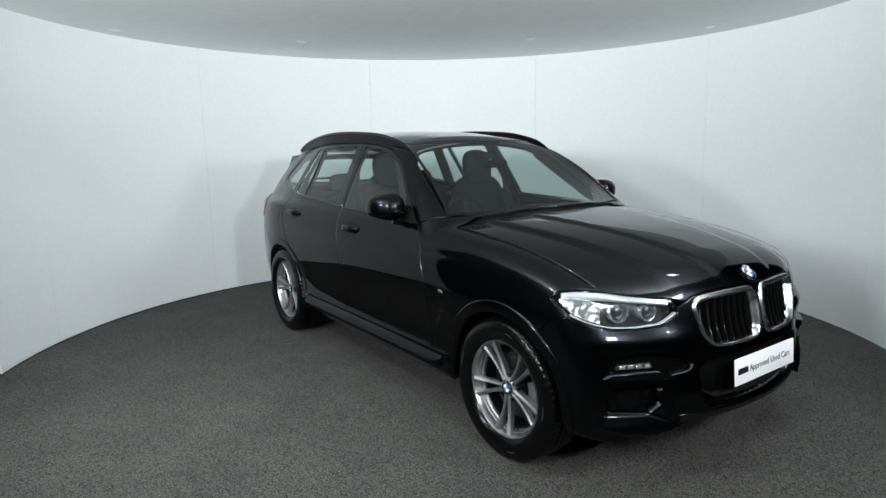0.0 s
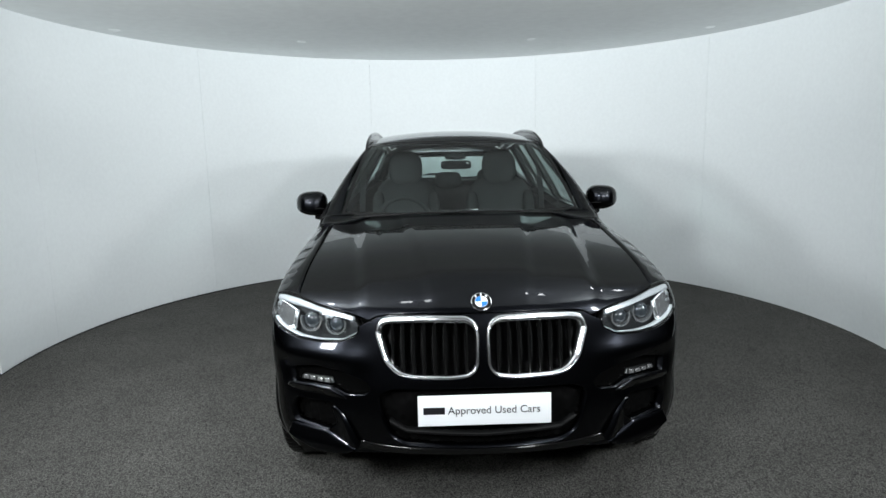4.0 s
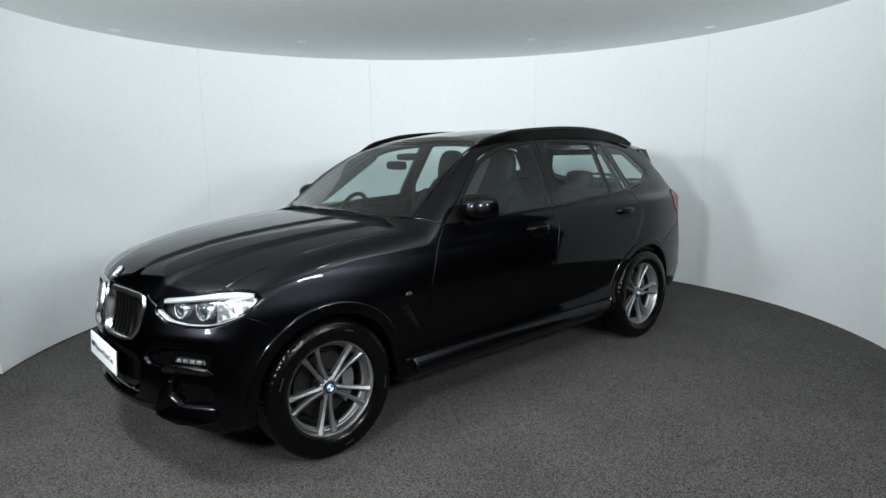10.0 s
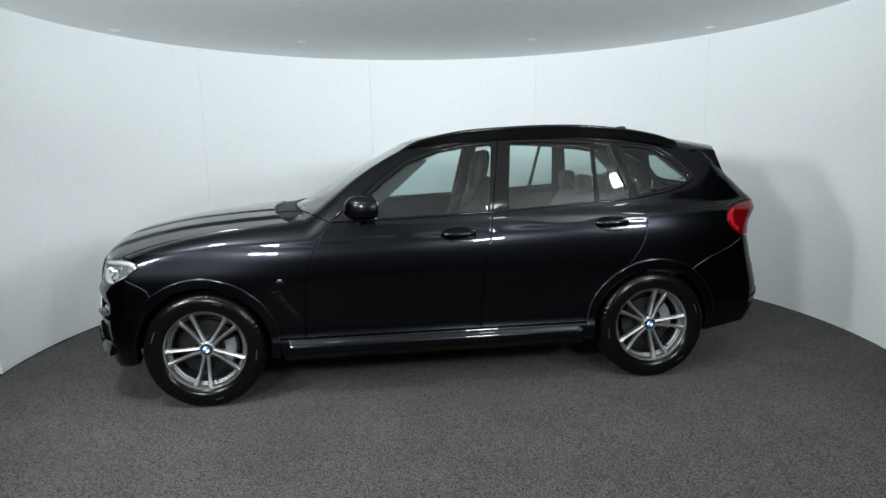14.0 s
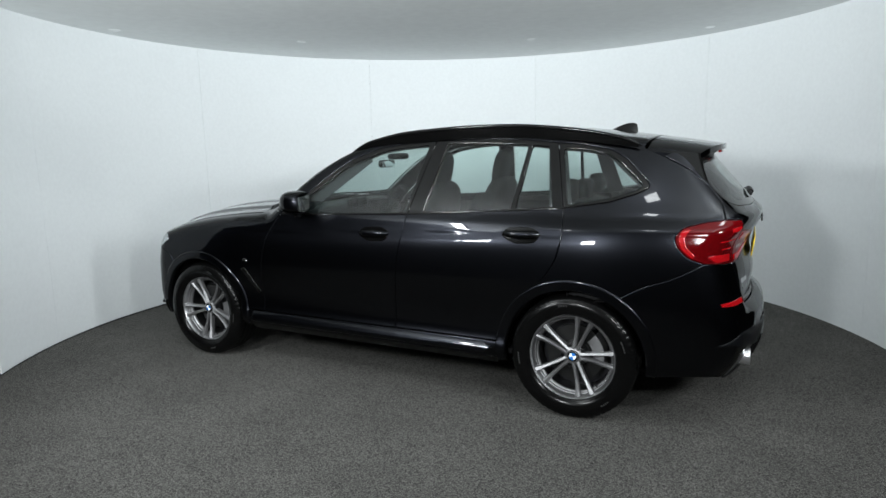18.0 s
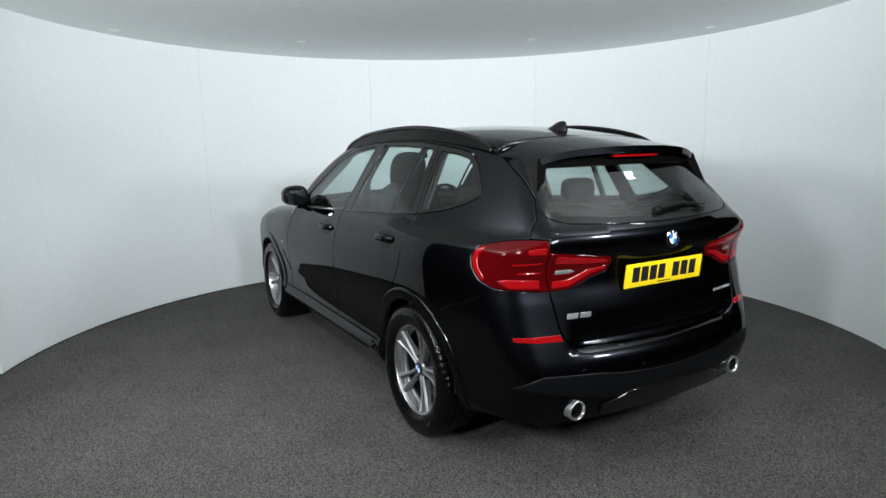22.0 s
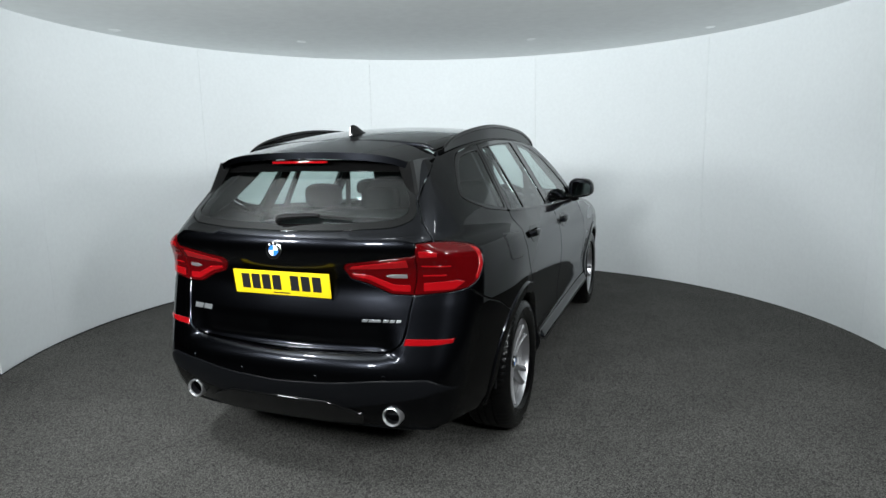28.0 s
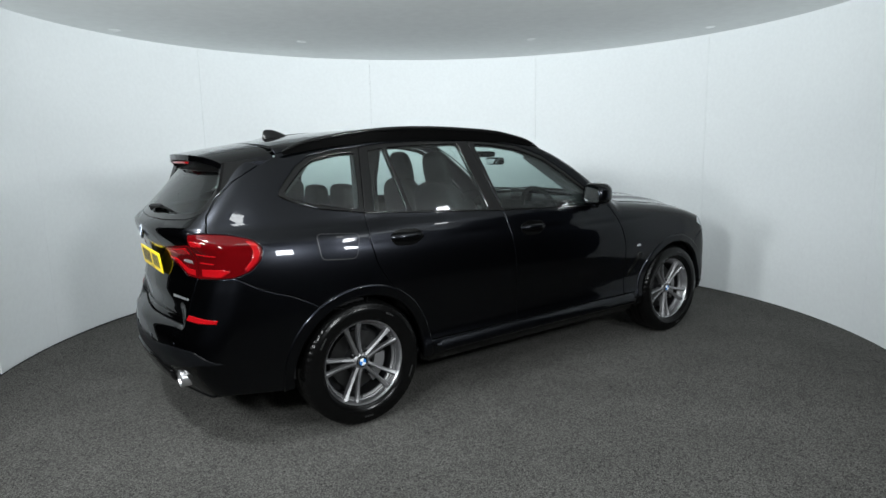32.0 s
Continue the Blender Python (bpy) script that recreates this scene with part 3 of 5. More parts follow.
panel("roof", Top, loop_of(rf_half, mirror(rf_half)[::-1]), PAINT, car, sides=(0,), step=.045)
tg_edge = Rear.to3(Rear.to2(np.vstack([S((-1.75, 1.53), (-1.87, 1.475), (-2.0, 1.405), (-2.10, 1.32), (-2.165, 1.235), (-2.185, 1.155), step=.02)])))
lamp_out = S((-2.185, 1.152), (-2.09, 1.143), (-1.99, 1.118), (-1.953, 1.072), (-1.965, 1.02), (-2.02, .962), (-2.10, .932), r=.02, step=.012)
cut_rear = S((-2.10, .932), (-1.965, .857), (-1.80, .80), (-1.69, .735), step=.02, r=.05)
quarter_loop = loop_of(ws_side, roof_side, tg_edge, lamp_out, cut_rear, arch(-AXLE, 124.5, 65), door_c[::-1], dlo_top[::-1], S((.645, 1.118), (.74, 1.155), (.79, 1.166), step=.02))
panel("body_side", Side, quarter_loop, PAINT, car, step=.028)

# bumpers
f_arch = arch(AXLE, 52, -12, .45, 16)
bump_half = loop_of(hood_front, lamp_low[::-1][:len(lamp_low) - k_cut], S((1.86, .826), (1.80, .80), (1.74, .765), (1.712, .72)), f_arch, nose_line((.80, .258), (.70, .266), (.57, .296), (.4, .325), (0, .332)))
kid = fillet([(.428, .835), (.408, .882), (.36, .892), (.22, .898), (.06, .897), (.024, .872), (.014, .825), (.018, .70), (.05, .664), (.12, .655), (.28, .655), (.345, .668), (.392, .715)], .025)
kid_loop = front_pts(dense(kid, .015))
intake = fillet([(0, .618), (.37, .606), (.425, .575), (.405, .47), (.375, .405), (.32, .374), (0, .368)], .025, closed=False)
intake_half = front_pts(dense(intake, .02, closed=False))
intake_loop = loop_of(intake_half, mirror(intake_half)[::-1])
slit = front_pts(dense(fillet([(.80, .586), (.806, .642), (.69, .668), (.58, .660), (.475, .628), (.452, .598), (.48, .575), (.555, .568), (.62, .594)], .012), .012))
duct = front_pts(dense(fillet([(.592, .495), (.625, .524), (.79, .514), (.815, .46), (.802, .406), (.638, .392), (.590, .45)], .014), .015))
panel("front_bumper", Front, loop_of(bump_half, mirror(bump_half)[::-1]), PAINT, car, holes=[kid_loop, mirror(kid_loop), intake_loop, slit, mirror(slit), duct, mirror(duct)], sides=(0,), step=.02, depth=.03,
      shape=lambda p: .020 * np.exp(-((p[:, 2] - .715) / .045) ** 2) * ease(.40, .58, np.abs(p[:, 1])) * ease(.90, .80, np.abs(p[:, 1])))

tg_low = tail_line((.655, 1.15), (.64, 1.0), (.622, .91), (.60, .75), (.585, .70), (.515, .656), (0, .650), r=.03)
low_tail = loop_of(Rear.to3(Rear.to2(np.array([lamp_out[-1]]))), tail_line((.78, .925), (.622, .912), step=.02))
k0 = int(np.argmin(np.linalg.norm(tg_low - low_tail[-1], axis=1)))
rb_half = loop_of(cut_rear[::-1], low_tail, tg_low[k0 + 1:])
r_arch = arch(-AXLE, 190, 124.5, .45, 16)
rear_half = loop_of(tail_line((0, .30), (.45, .29), (.7, .285)), r_arch, rb_half)
panel("rear_bumper", Rear, loop_of(rear_half, mirror(rear_half)[::-1]), PAINT, car, sides=(0,), step=.025, depth=.03)
gw = fillet([(0, 1.505), (.50, 1.495), (.565, 1.40), (.622, 1.25), (.55, 1.215), (.3, 1.202), (0, 1.198)], .04, closed=False)
gw_half = rear_pts(dense(gw, .025, closed=False))
tail_in = tail_line((.64, 1.092), (.5, 1.075), (.33, 1.052), (.318, 1.03), (.345, .985), (.42, .965), (.53, .918), (.625, .914), r=.012, step=.012)
tg_top = tail_line((0, 1.515), (.56, 1.505), step=.03)
k1 = int(np.argmin(np.abs(tg_low[:, 2] - 1.092)))
k2 = int(np.argmin(np.abs(tg_low[:, 2] - .914)))
up = tg_edge[tg_edge[:, 2] < 1.49]
tg_half = loop_of(tg_top, up, tg_low[:k1], tail_in, tg_low[k2:])
gw_loop = loop_of(gw_half, mirror(gw_half)[::-1])
gw_q = Rear.to2(gw_loop)
gw_q = gw_q if area2(gw_q) > 0 else gw_q[::-1]
panel("rear_glass_border", Rear, gw_loop, GLOSS, car, holes=[Rear.to3(inset(gw_q, .03))], sides=(0,), step=.03, lift=-.0022, gap=.001, lip=.0005, depth=.002)
panel("tailgate", Rear, loop_of(tg_half, mirror(tg_half)[::-1]), PAINT, car, holes=[loop_of(gw_half, mirror(gw_half)[::-1])], sides=(0,), step=.028)
panel("rear_windscreen", Rear, loop_of(gw_half, mirror(gw_half)[::-1]), GLASS, car, sides=(0,), step=.06, lift=-.004, gap=0, depth=.004)


# ---- lamps, grille and front details ----
def quad_line(q0, q1, s):
    return np.asarray(q0) + (np.asarray(q1) - np.asarray(q0)) * s


def band(dom, line3, dz0, dz1):
    """A strip along a line on the body, between two heights below it."""
    q = dom.to2(line3)
    a, b = q + (0, -dz0), q + (0, -dz1)
    return dom.to3(np.vstack([a, b[::-1]]))


def patch(dom, pts, r=.006, step=.012):
    """A closed rounded outline on the body from points of a flat domain."""
    return dom.to3(dense(fillet(pts, r), step))


def nose_patch(pts, r=.006, step=.012):
    return front_pts(dense(fillet(pts, r), step))


def tail_patch(pts, r=.006, step=.012):
    return rear_pts(dense(fillet(pts, r), step))


def both(bm_of, name, mat, parents, label=""):
    """A part on either side: bm_of() builds the left one."""
    out = []
    for sd, par in zip((1, -1), parents if isinstance(parents, (list, tuple)) else (parents, parents)):
        bm = bm_of()
        if sd < 0:
            bmesh.ops.scale(bm, vec=(1, -1, 1), verts=bm.verts)
            bmesh.ops.reverse_faces(bm, faces=bm.faces)
        out.append(part(name, bm, mat, par, label))
    return out


HOUSING = grain(material("headlamp_housing", (.05, .052, .054), .3, .8), 120, .3)
SILVER = material("bright_reflector", (.86, .87, .88), .18, .9)
LAMP_WHITE = material("light_guide", (.50, .52, .54), .3, .3, .4)
PROJ = material("projector_lens", (.03, .035, .04), .04, 0, 1.0)

lamp_top = loop_of(hood_lamp[hood_lamp[:, 1] > .505], fender_lamp)
lamp_loop = loop_of(lamp_top, lamp_low)
lamps = panel("headlamp", Front, lamp_loop, HOUSING, car, step=.025, lift=-.055, gap=.001, depth=.002, label="clear-lensed headlamp with twin round projectors")
for i, sd in enumerate((1, -1)):
    par = lamps[i]
    panel("lens", Front, lamp_loop, CLEAR, par, step=.03, lift=.001, gap=.002, depth=.045, sides=(sd,))
    panel("bezel", Front, lamp_loop, GLOSS, par, holes=[Front.to3(inset(Front.to2(lamp_loop) if area2(Front.to2(lamp_loop)) > 0 else Front.to2(lamp_loop)[::-1], .0035))], step=.02, lift=.0, gap=.001, lip=.001, depth=.05, sides=(sd,))
    panel("brow_strip", Front, band(Front, lamp_top[1:-6], .004, .024), LAMP_WHITE, par, step=.015, lift=-.012, gap=.0, depth=.03, sides=(sd,))
    low = lamp_low[9:-4]
    panel("light_strip", Front, band(Front, low, -.0105, -.0065), LAMP_WHITE, par, step=.012, lift=-.010, gap=.0, depth=.03, sides=(sd,))
    panel("corner_reflector", Side, S((1.965, .795), (1.90, .826), (1.835, .858), (1.787, .890), (1.80, .912), (1.90, .905), (1.95, .885), (1.965, .795), step=.012)[:-1], SILVER, par, step=.012, lift=-.02, gap=.0, depth=.02, sides=(sd,), shape=lambda p: .005 * np.sin(p[:, 0] * 300 + p[:, 2] * 160) * np.sin(p[:, 2] * 420))
    for y, z, r in ((.722, .842, .050), (.606, .838, .045)):
        c = front_pt(y, z)
        n = facing(c[None])[0]
        n = Vector((n[0] + .35, n[1] * .55, n[2] * .4)).normalized()
        m = Matrix.Translation(Vector(c) - n * .05) @ n.to_track_quat("Y", "Z").to_matrix().to_4x4()
        for nm, prof, mt in (("projector_ring", [(r, -.03), (r * 1.02, .012), (r * .98, .02), (r * .84, .02), (r * .80, .012), (r * .78, -.03)], SILVER),
                             ("projector", [(r * .74, -.03), (r * .72, .004), (r * .55, .016), (r * .3, .023), (0, .025)], PROJ)):
            bm = lathe(prof, 40) if nm == "projector" else lathe(prof, 40, "y", (radians(-208), radians(28)))
            bmesh.ops.transform(bm, matrix=m, verts=bm.verts)
            if sd < 0:
                bmesh.ops.scale(bm, vec=(1, -1, 1), verts=bm.verts)
            part(nm, bm, mt, par)

# kidney grilles
kid_in = inset(kid if area2(kid) > 0 else kid[::-1], .0115)
kid_in = kid_in + np.where(kid_in[:, 1:2] > .84, (0, -.013), (0, 0))
kid_hole = front_pts(dense(kid_in, .015))
FRAME = material("satin_silver_frame", (.60, .61, .62), .24, 1.0)
grilles = panel("kidney_grille", Front, kid_loop, FRAME, car, holes=[kid_hole], step=.012, lift=.012, gap=.001, lip=.006, depth=.055, label="satin chrome framed radiator grille with black slats")
for i, sd in enumerate((1, -1)):
    panel("grille_back", Front, kid_hole, PLASTIC, grilles[i], step=.04, lift=-.075, gap=-.01, depth=.003, sides=(sd,))
    for k in range(8):
        y = .062 + .0425 * k
        zs = np.linspace(.66, .89, 14)
        zs = zs[within(np.stack([np.full(14, y), zs], 1), kid_in)]
        if len(zs) < 3:
            continue
        zs = np.concatenate([[zs[0] - .012], zs, [zs[-1] + .012]])
        path = [Vector(q) + Vector((-.012 - .02 * (1 - ((q[2] - .77) / .12) ** 2), 0, 0)) for q in front_pts(np.stack([np.full(len(zs), y), zs], 1))]
        bm = tube(path, .0065, 8, up=(0, 1, 0))
        for i_, v in enumerate(bm.verts):
            if v.co.x < path[min(i_ // 8, len(path) - 1)].x - .004:
                v.co.x -= .03
        if sd < 0:
            bmesh.ops.scale(bm, vec=(1, -1, 1), verts=bm.verts)
        part("slat", bm, GLOSS, grilles[i])

# lower intakes
DARK_MESH = material("black_mesh", (.0015, .0015, .0015), .7, Specular_IOR_Level=.05)
panel("intake_mesh", Front, intake_loop, DARK_MESH, car, sides=(0,), step=.02, lift=-.05, gap=-.012, depth=.003, shape=lambda p: .006 * np.sign(np.sin(p[:, 1] * 190) * np.sin(p[:, 2] * 300)))
bar_up, bar_dn = nose_line((.39, .47), (.32, .43), (0, .42)), nose_line((.385, .452), (.315, .414), (0, .404))
panel("intake_bar", Front, loop_of(bar_up, mirror(bar_up)[::-1], mirror(bar_dn), bar_dn[::-1]), PLASTIC, car, sides=(0,), step=.02, lift=-.018, depth=.03)
lip_up, lip_dn = nose_line((.50, .375), (.36, .366), (0, .364)), nose_line((.52, .338), (.4, .332), (0, .338))
panel("lip_spoiler", Front, loop_of(lip_up, mirror(lip_up)[::-1], mirror(lip_dn), lip_dn[::-1]), GLOSS, car, sides=(0,), step=.02, lift=.008, depth=.03)
panel("fog_recess", Front, slit, CUP, car, step=.02, lift=-.035, gap=-.008, depth=.003)
panel("fog_lamp", Front, nose_patch([(.625, .598), (.635, .622), (.765, .616), (.775, .594)], .005), HOUSING, car, step=.01, lift=-.02, gap=0, depth=.02, label="narrow row of foglamp reflectors")
for k in range(4):
    panel("fog_reflector", Front, nose_patch([(.637 + .033 * k, .600), (.639 + .033 * k, .616), (.660 + .033 * k, .615), (.662 + .033 * k, .599)], .003, .006), SILVER, car, step=.006, lift=-.014, gap=0, depth=.01)
panel("fog_ledge", Front, nose_patch([(.548, .552), (.615, .594), (.70, .594), (.80, .586), (.828, .562), (.80, .545), (.69, .548), (.58, .540)], .006, .01), PAINT, car, step=.010, lift=.004, lip=.006, depth=.05, shape=lambda p: .020 * ease(.548, .585, p[:, 2]))
panel("duct_mesh", Front, duct, DARK_MESH, car, step=.015, lift=-.05, gap=-.01, depth=.003, shape=lambda p: .005 * np.sign(np.sin(p[:, 1] * 260) * np.sin(p[:, 2] * 260)))
panel("air_blade", Front, nose_patch([(.555, .46), (.60, .515), (.625, .51), (.60, .44), (.645, .398), (.53, .345), (.50, .345)], .01), PAINT, car, step=.010, lift=.010, lip=.006, depth=.05, shape=lambda p: .022 * ease(.60, .52, np.abs(p[:, 1])))
panel("bumper_blade", Front, nose_patch([(.505, .343), (.585, .372), (.649, .396), (.815, .398), (.825, .345), (.72, .312), (.633, .303), (.549, .32)], .012), PAINT, car, step=.012, lift=.008, lip=.006, depth=.035, shape=lambda p: .030 * ease(.405, .325, p[:, 2]))


# badges: a black-rimmed disc quartered blue and white
def roundel(parent, at, normal, r, rim=True):
    n = Vector(normal).normalized()
    m = Matrix.Translation(at) @ n.to_track_quat("Z", "Y").to_matrix().to_4x4()

    def put(name, bm, mat, label=""):
        bmesh.ops.transform(bm, matrix=m, verts=bm.verts)
        return part(name, bm, mat, parent if name == "badge" else disc, label)
    disc = put("badge", lathe([(0, -.006), (r, -.006), (r, .001), (r * .97, .003), (0, .003)], 40, "z"), GLOSS, "round badge with blue and white quarters")
    put("ring", lathe([(r, .0), (r * 1.0, .004), (r * .94, .005), (r * .92, .002)], 40, "z"), CHROME)
    put("inner_ring", lathe([(r * .66, .002), (r * .64, .005), (r * .6, .005), (r * .59, .002)], 40, "z"), CHROME)
    for k in range(4):
        bm = lathe([(0, .002), (0, .0045), (r * .6, .004), (r * .6, .002)], 8, "z", (k * math.pi / 2, (k + 1) * math.pi / 2))
        put("quarter", bm, BLUE if k % 2 else WHITE)
    for k in range(3):
        a = radians(90 + (k - 1) * 40)
        put("mark", box(r * .8 * math.cos(a), r * .8 * math.sin(a), .004, r * .16, r * .2, .002, 0), WHITE)
    return disc


p = Top.to3(np.array([(2.152, 0.0)]))
roundel(car, p[0] + facing(p)[0] * .004, facing(p)[0], .041)


# plates
def lettering(text, size, mat, parent, m, name="lettering"):
    cu = bpy.data.curves.new(name, "FONT")
    cu.body, cu.size, cu.align_x, cu.align_y, cu.extrude = text, size, "LEFT", "CENTER", .0006
    tmp = bpy.data.objects.new(name, cu)
    scene.collection.objects.link(tmp)
    me = bpy.data.meshes.new_from_object(tmp.evaluated_get(bpy.context.evaluated_depsgraph_get()))
    bpy.data.objects.remove(tmp)
    me.materials.clear()
    me.materials.append(mat)
    ob = new(name, me)
    ob.parent, ob.matrix_basis = parent, m
    return ob


def plate(name, at, rx, rz, w, h, mat, label):
    ob = part(name, box(0, 0, 0, w, h, .006, .002), mat, car, label)
    ob.matrix_basis = Matrix.Translation(at) @ pose(0, 0, 0, 0, 0, rz) @ pose(0, 0, 0, rx, 0, 0)
    return ob


front_plate = plate("front_plate", (2.262, 0, .537), 86, 90, .525, .122, WHITE_PLATE, "white show plate with black lettering")
part("plate_mount", box(0, 0, -.012, .44, .09, .02, .003), PLASTIC, front_plate)
part("printed_bar", box(-.199, .0, .0035, .084, .028, .001, 0), INK, front_plate)
lettering("Approved Used Cars", .0425, INK, front_plate, pose(-.145, -.002, .0036))
rear_plate = plate("rear_plate", (-2.324, 0, .952), 97, -90, .52, .115, YELLOW_PLATE, "yellow rear plate with black bars")
for k, (w, x) in enumerate(((.045, -.205), (.045, -.148), (.045, -.091), (.045, -.034), (.045, .063), (.045, .122), (.045, .181))):
    part("printed_bar", box(x + .012, .004, .0035, w, .072, .001, 0), INK, rear_plate)
part("maker_bar", box(0, -.046, .0035, .09, .005, .001, 0), INK, rear_plate)

# ---- sides ----
for cx in (AXLE, -AXLE):
    a0, a1 = 190, -10
    outer_ = arch(cx, a0, a1, .458, 40)
    inner_ = arch(cx, a0, a1, .398, 40)
    panel("wheel_arch", Side, loop_of(outer_, inner_[::-1]), PAINT, car, step=.02, lift=.011, lip=.008, gap=0, depth=.06)


    def liner():
        bm = lathe([(.41, .55), (.41, .885), (.405, .89), (.405, .55)], 48, "y", (radians(0), radians(180)))
        bmesh.ops.translate(bm, vec=(cx, 0, HUB_Z), verts=bm.verts)
        return bm
    both(liner, "wheel_liner", PLASTIC, car)


def handle_at(x, z):
    # no hollow is cut: its shade is a dark patch laid on the door
    cup = panel("handle_cup_shade", Side, patch(Side, [(x + .128, z - .006), (x + .085, z + .040), (x - .05, z + .046), (x - .122, z + .014), (x - .09, z - .044), (x + .04, z - .052)], .035), CUP, car, step=.012, lift=.0018, gap=0, lip=.002, depth=.004)
    for i, sd in enumerate((1, -1)):
        on = Side.to3(np.array([(x + .105 * s, z + .004) for s in np.linspace(-1, 1, 15)]))
        path = [Vector(q) + Vector((0, .030 * (1 - abs(s) ** 4) - .004, 0)) for q, s in zip(on, np.linspace(-1, 1, 15))]
        bm = tube(path, [.010 + .007 * (1 - abs(s) ** 3) for s in np.linspace(-1, 1, 15)], 12, up=(0, 0, 1), flat=1.25)
        if sd < 0:
            bmesh.ops.scale(bm, vec=(1, -1, 1), verts=bm.verts)
        part("door_handle", bm, PAINT, cup[i])


handle_at(-.14, 1.018)
handle_at(-1.135, 1.055)
panel("fender_vent", Side, patch(Side, [(1.015, .712), (.965, .728), (.845, .545), (.875, .53)], .012), CUP, car, step=.012, lift=.003, lip=.003, depth=.01)
for k in range(3):
    s = .2 + .26 * k
    panel("vent_slat", Side, patch(Side, [tuple(quad_line((.995, .708), (.872, .548), s)), tuple(quad_line((.972, .716), (.852, .555), s)), tuple(quad_line((.972, .716), (.852, .555), s + .17)), tuple(quad_line((.995, .708), (.872, .548), s + .17))], .004, .01), GLOSS, car, step=.012, lift=.005, gap=0, depth=.006)
panel("side_mark", Side, patch(Side, [(.985, .772), (.972, .79), (.945, .79), (.935, .772)], .002, .008), CHROME, car, step=.01, lift=.002, gap=0, depth=.003)
panel("belt_trim", Side, loop_of(S((.645, 1.124), (.29, 1.130), (-.365, 1.154), step=.03), S((-.365, 1.144), (.29, 1.119), (.645, 1.114), step=.03)), GLOSS, car, step=.02, lift=.006, gap=0, lip=.003, depth=.012)
panel("belt_trim", Side, loop_of(S((-.37, 1.154), (-1.15, 1.198), (-1.35, 1.212), step=.03), S((-1.35, 1.200), (-1.15, 1.186), (-.37, 1.143), step=.03)), GLOSS, car, step=.02, lift=.006, gap=0, lip=.003, depth=.012)
FLAP = [(-1.435, 1.10), (-1.47, .972), (-1.665, .985), (-1.675, 1.115)]
panel("flap_seam", Side, patch(Side, FLAP, .03), INK, car, step=.02, lift=.0015, gap=-.004, lip=.0005, depth=.004, sides=(-1,))
panel("fuel_flap", Side, patch(Side, [(-1.435, 1.10), (-1.47, .972), (-1.665, .985), (-1.675, 1.115)], .03), PAINT, car, step=.02, lift=.0035, gap=.0005, lip=.0015, depth=.004, sides=(-1,))
panel("sill_blade", Side, loop_of(S((.93, .404), (-.90, .396), (-.95, .37), (-.90, .34), (.92, .335), (.93, .404), step=.03)[:-1]), PAINT, car, step=.012, lift=.002, lip=.005, gap=0, depth=.02, shape=lambda p: .024 * ease(.404, .352, p[:, 2]))


# mirrors
def mirror_shell():
    """A cap that narrows forwards and inwards, flat at the glass side."""
    bm = bmesh.new()
    bmesh.ops.create_uvsphere(bm, u_segments=40, v_segments=24, radius=1)
    for v in bm.verts:
        p = Vector([math.copysign(abs(a) ** .70, a) for a in v.co])
        fore = max(0.0, p.x)
        wide, high = 1 - .22 * fore ** 2, 1 - .20 * fore ** 2
        z = p.z * (.082 if p.z > 0 else .070 - .016 * max(0.0, p.y)) * high
        z += .012 * (1 - p.y) * (p.z > 0) * p.z * .5
        v.co = Vector((.455 + .105 * max(p.x, -.72) - .034 * max(0.0, p.y) ** 2, .966 + .103 * p.y * wide, 1.198 + z))
    return bm


shells = both(mirror_shell, "door_mirror", PAINT, car, "black door mirror with rounded shell")


def mirror_glass():
    bm = bmesh.new()
    pts = fillet([(-.072, -.052), (.078, -.046), (.072, .05), (-.07, .062)], .03)
    f = bm.faces.new([bm.verts.new((.366 - .16 * y, .972 + y, 1.200 + z)) for y, z in pts])
    r = bmesh.ops.extrude_face_region(bm, geom=[f])
    bmesh.ops.translate(bm, vec=(.004, 0, 0), verts=[v for v in r["geom"] if isinstance(v, bmesh.types.BMVert)])
    return bm


MIRROR = material("mirror_glass", (.85, .87, .88), .01, 1.0)
both(mirror_glass, "mirror_glass", MIRROR, shells)
both(lambda: tube([(.47, .83, 1.128), (.475, .90, 1.130), (.47, .94, 1.136)], [.03, .034, .03], 12, up=(1, 0, 0), flat=.5), "mirror_arm", GLOSS, shells)
both(lambda: tube([(.53, .875, 1.178), (.552, .93, 1.180), (.535, 1.01, 1.182), (.49, 1.045, 1.184)], .004, 8), "indicator_strip", GLOSS, shells)


def sail():
    q = Side.to3(np.array([(.64, 1.125), (.475, 1.22), (.47, 1.126)]))
    bm = bmesh.new()
    f = bm.faces.new([bm.verts.new(v + (0, .004, 0)) for v in q])
    r = bmesh.ops.extrude_face_region(bm, geom=[f])
    bmesh.ops.translate(bm, vec=(0, .010, 0), verts=[v for v in r["geom"] if isinstance(v, bmesh.types.BMVert)])
    return bm


both(sail, "mirror_base", PLASTIC, car)

# ---- roof ----
rail_h = curve_of((.20, .004), (.08, .026), (-.08, .040), (-.2, .046), (-.45, .045), (-.85, .048), (-1.2, .045), (-1.48, .034), (-1.62, .02), (-1.72, -.006))


def rail_y(x):
    return .618 - .03 * float(ease(-1.0, -1.7, x))


def rail_z(x):
    return float(top_z(x, .57)) + float(rail_h(x)) - .006


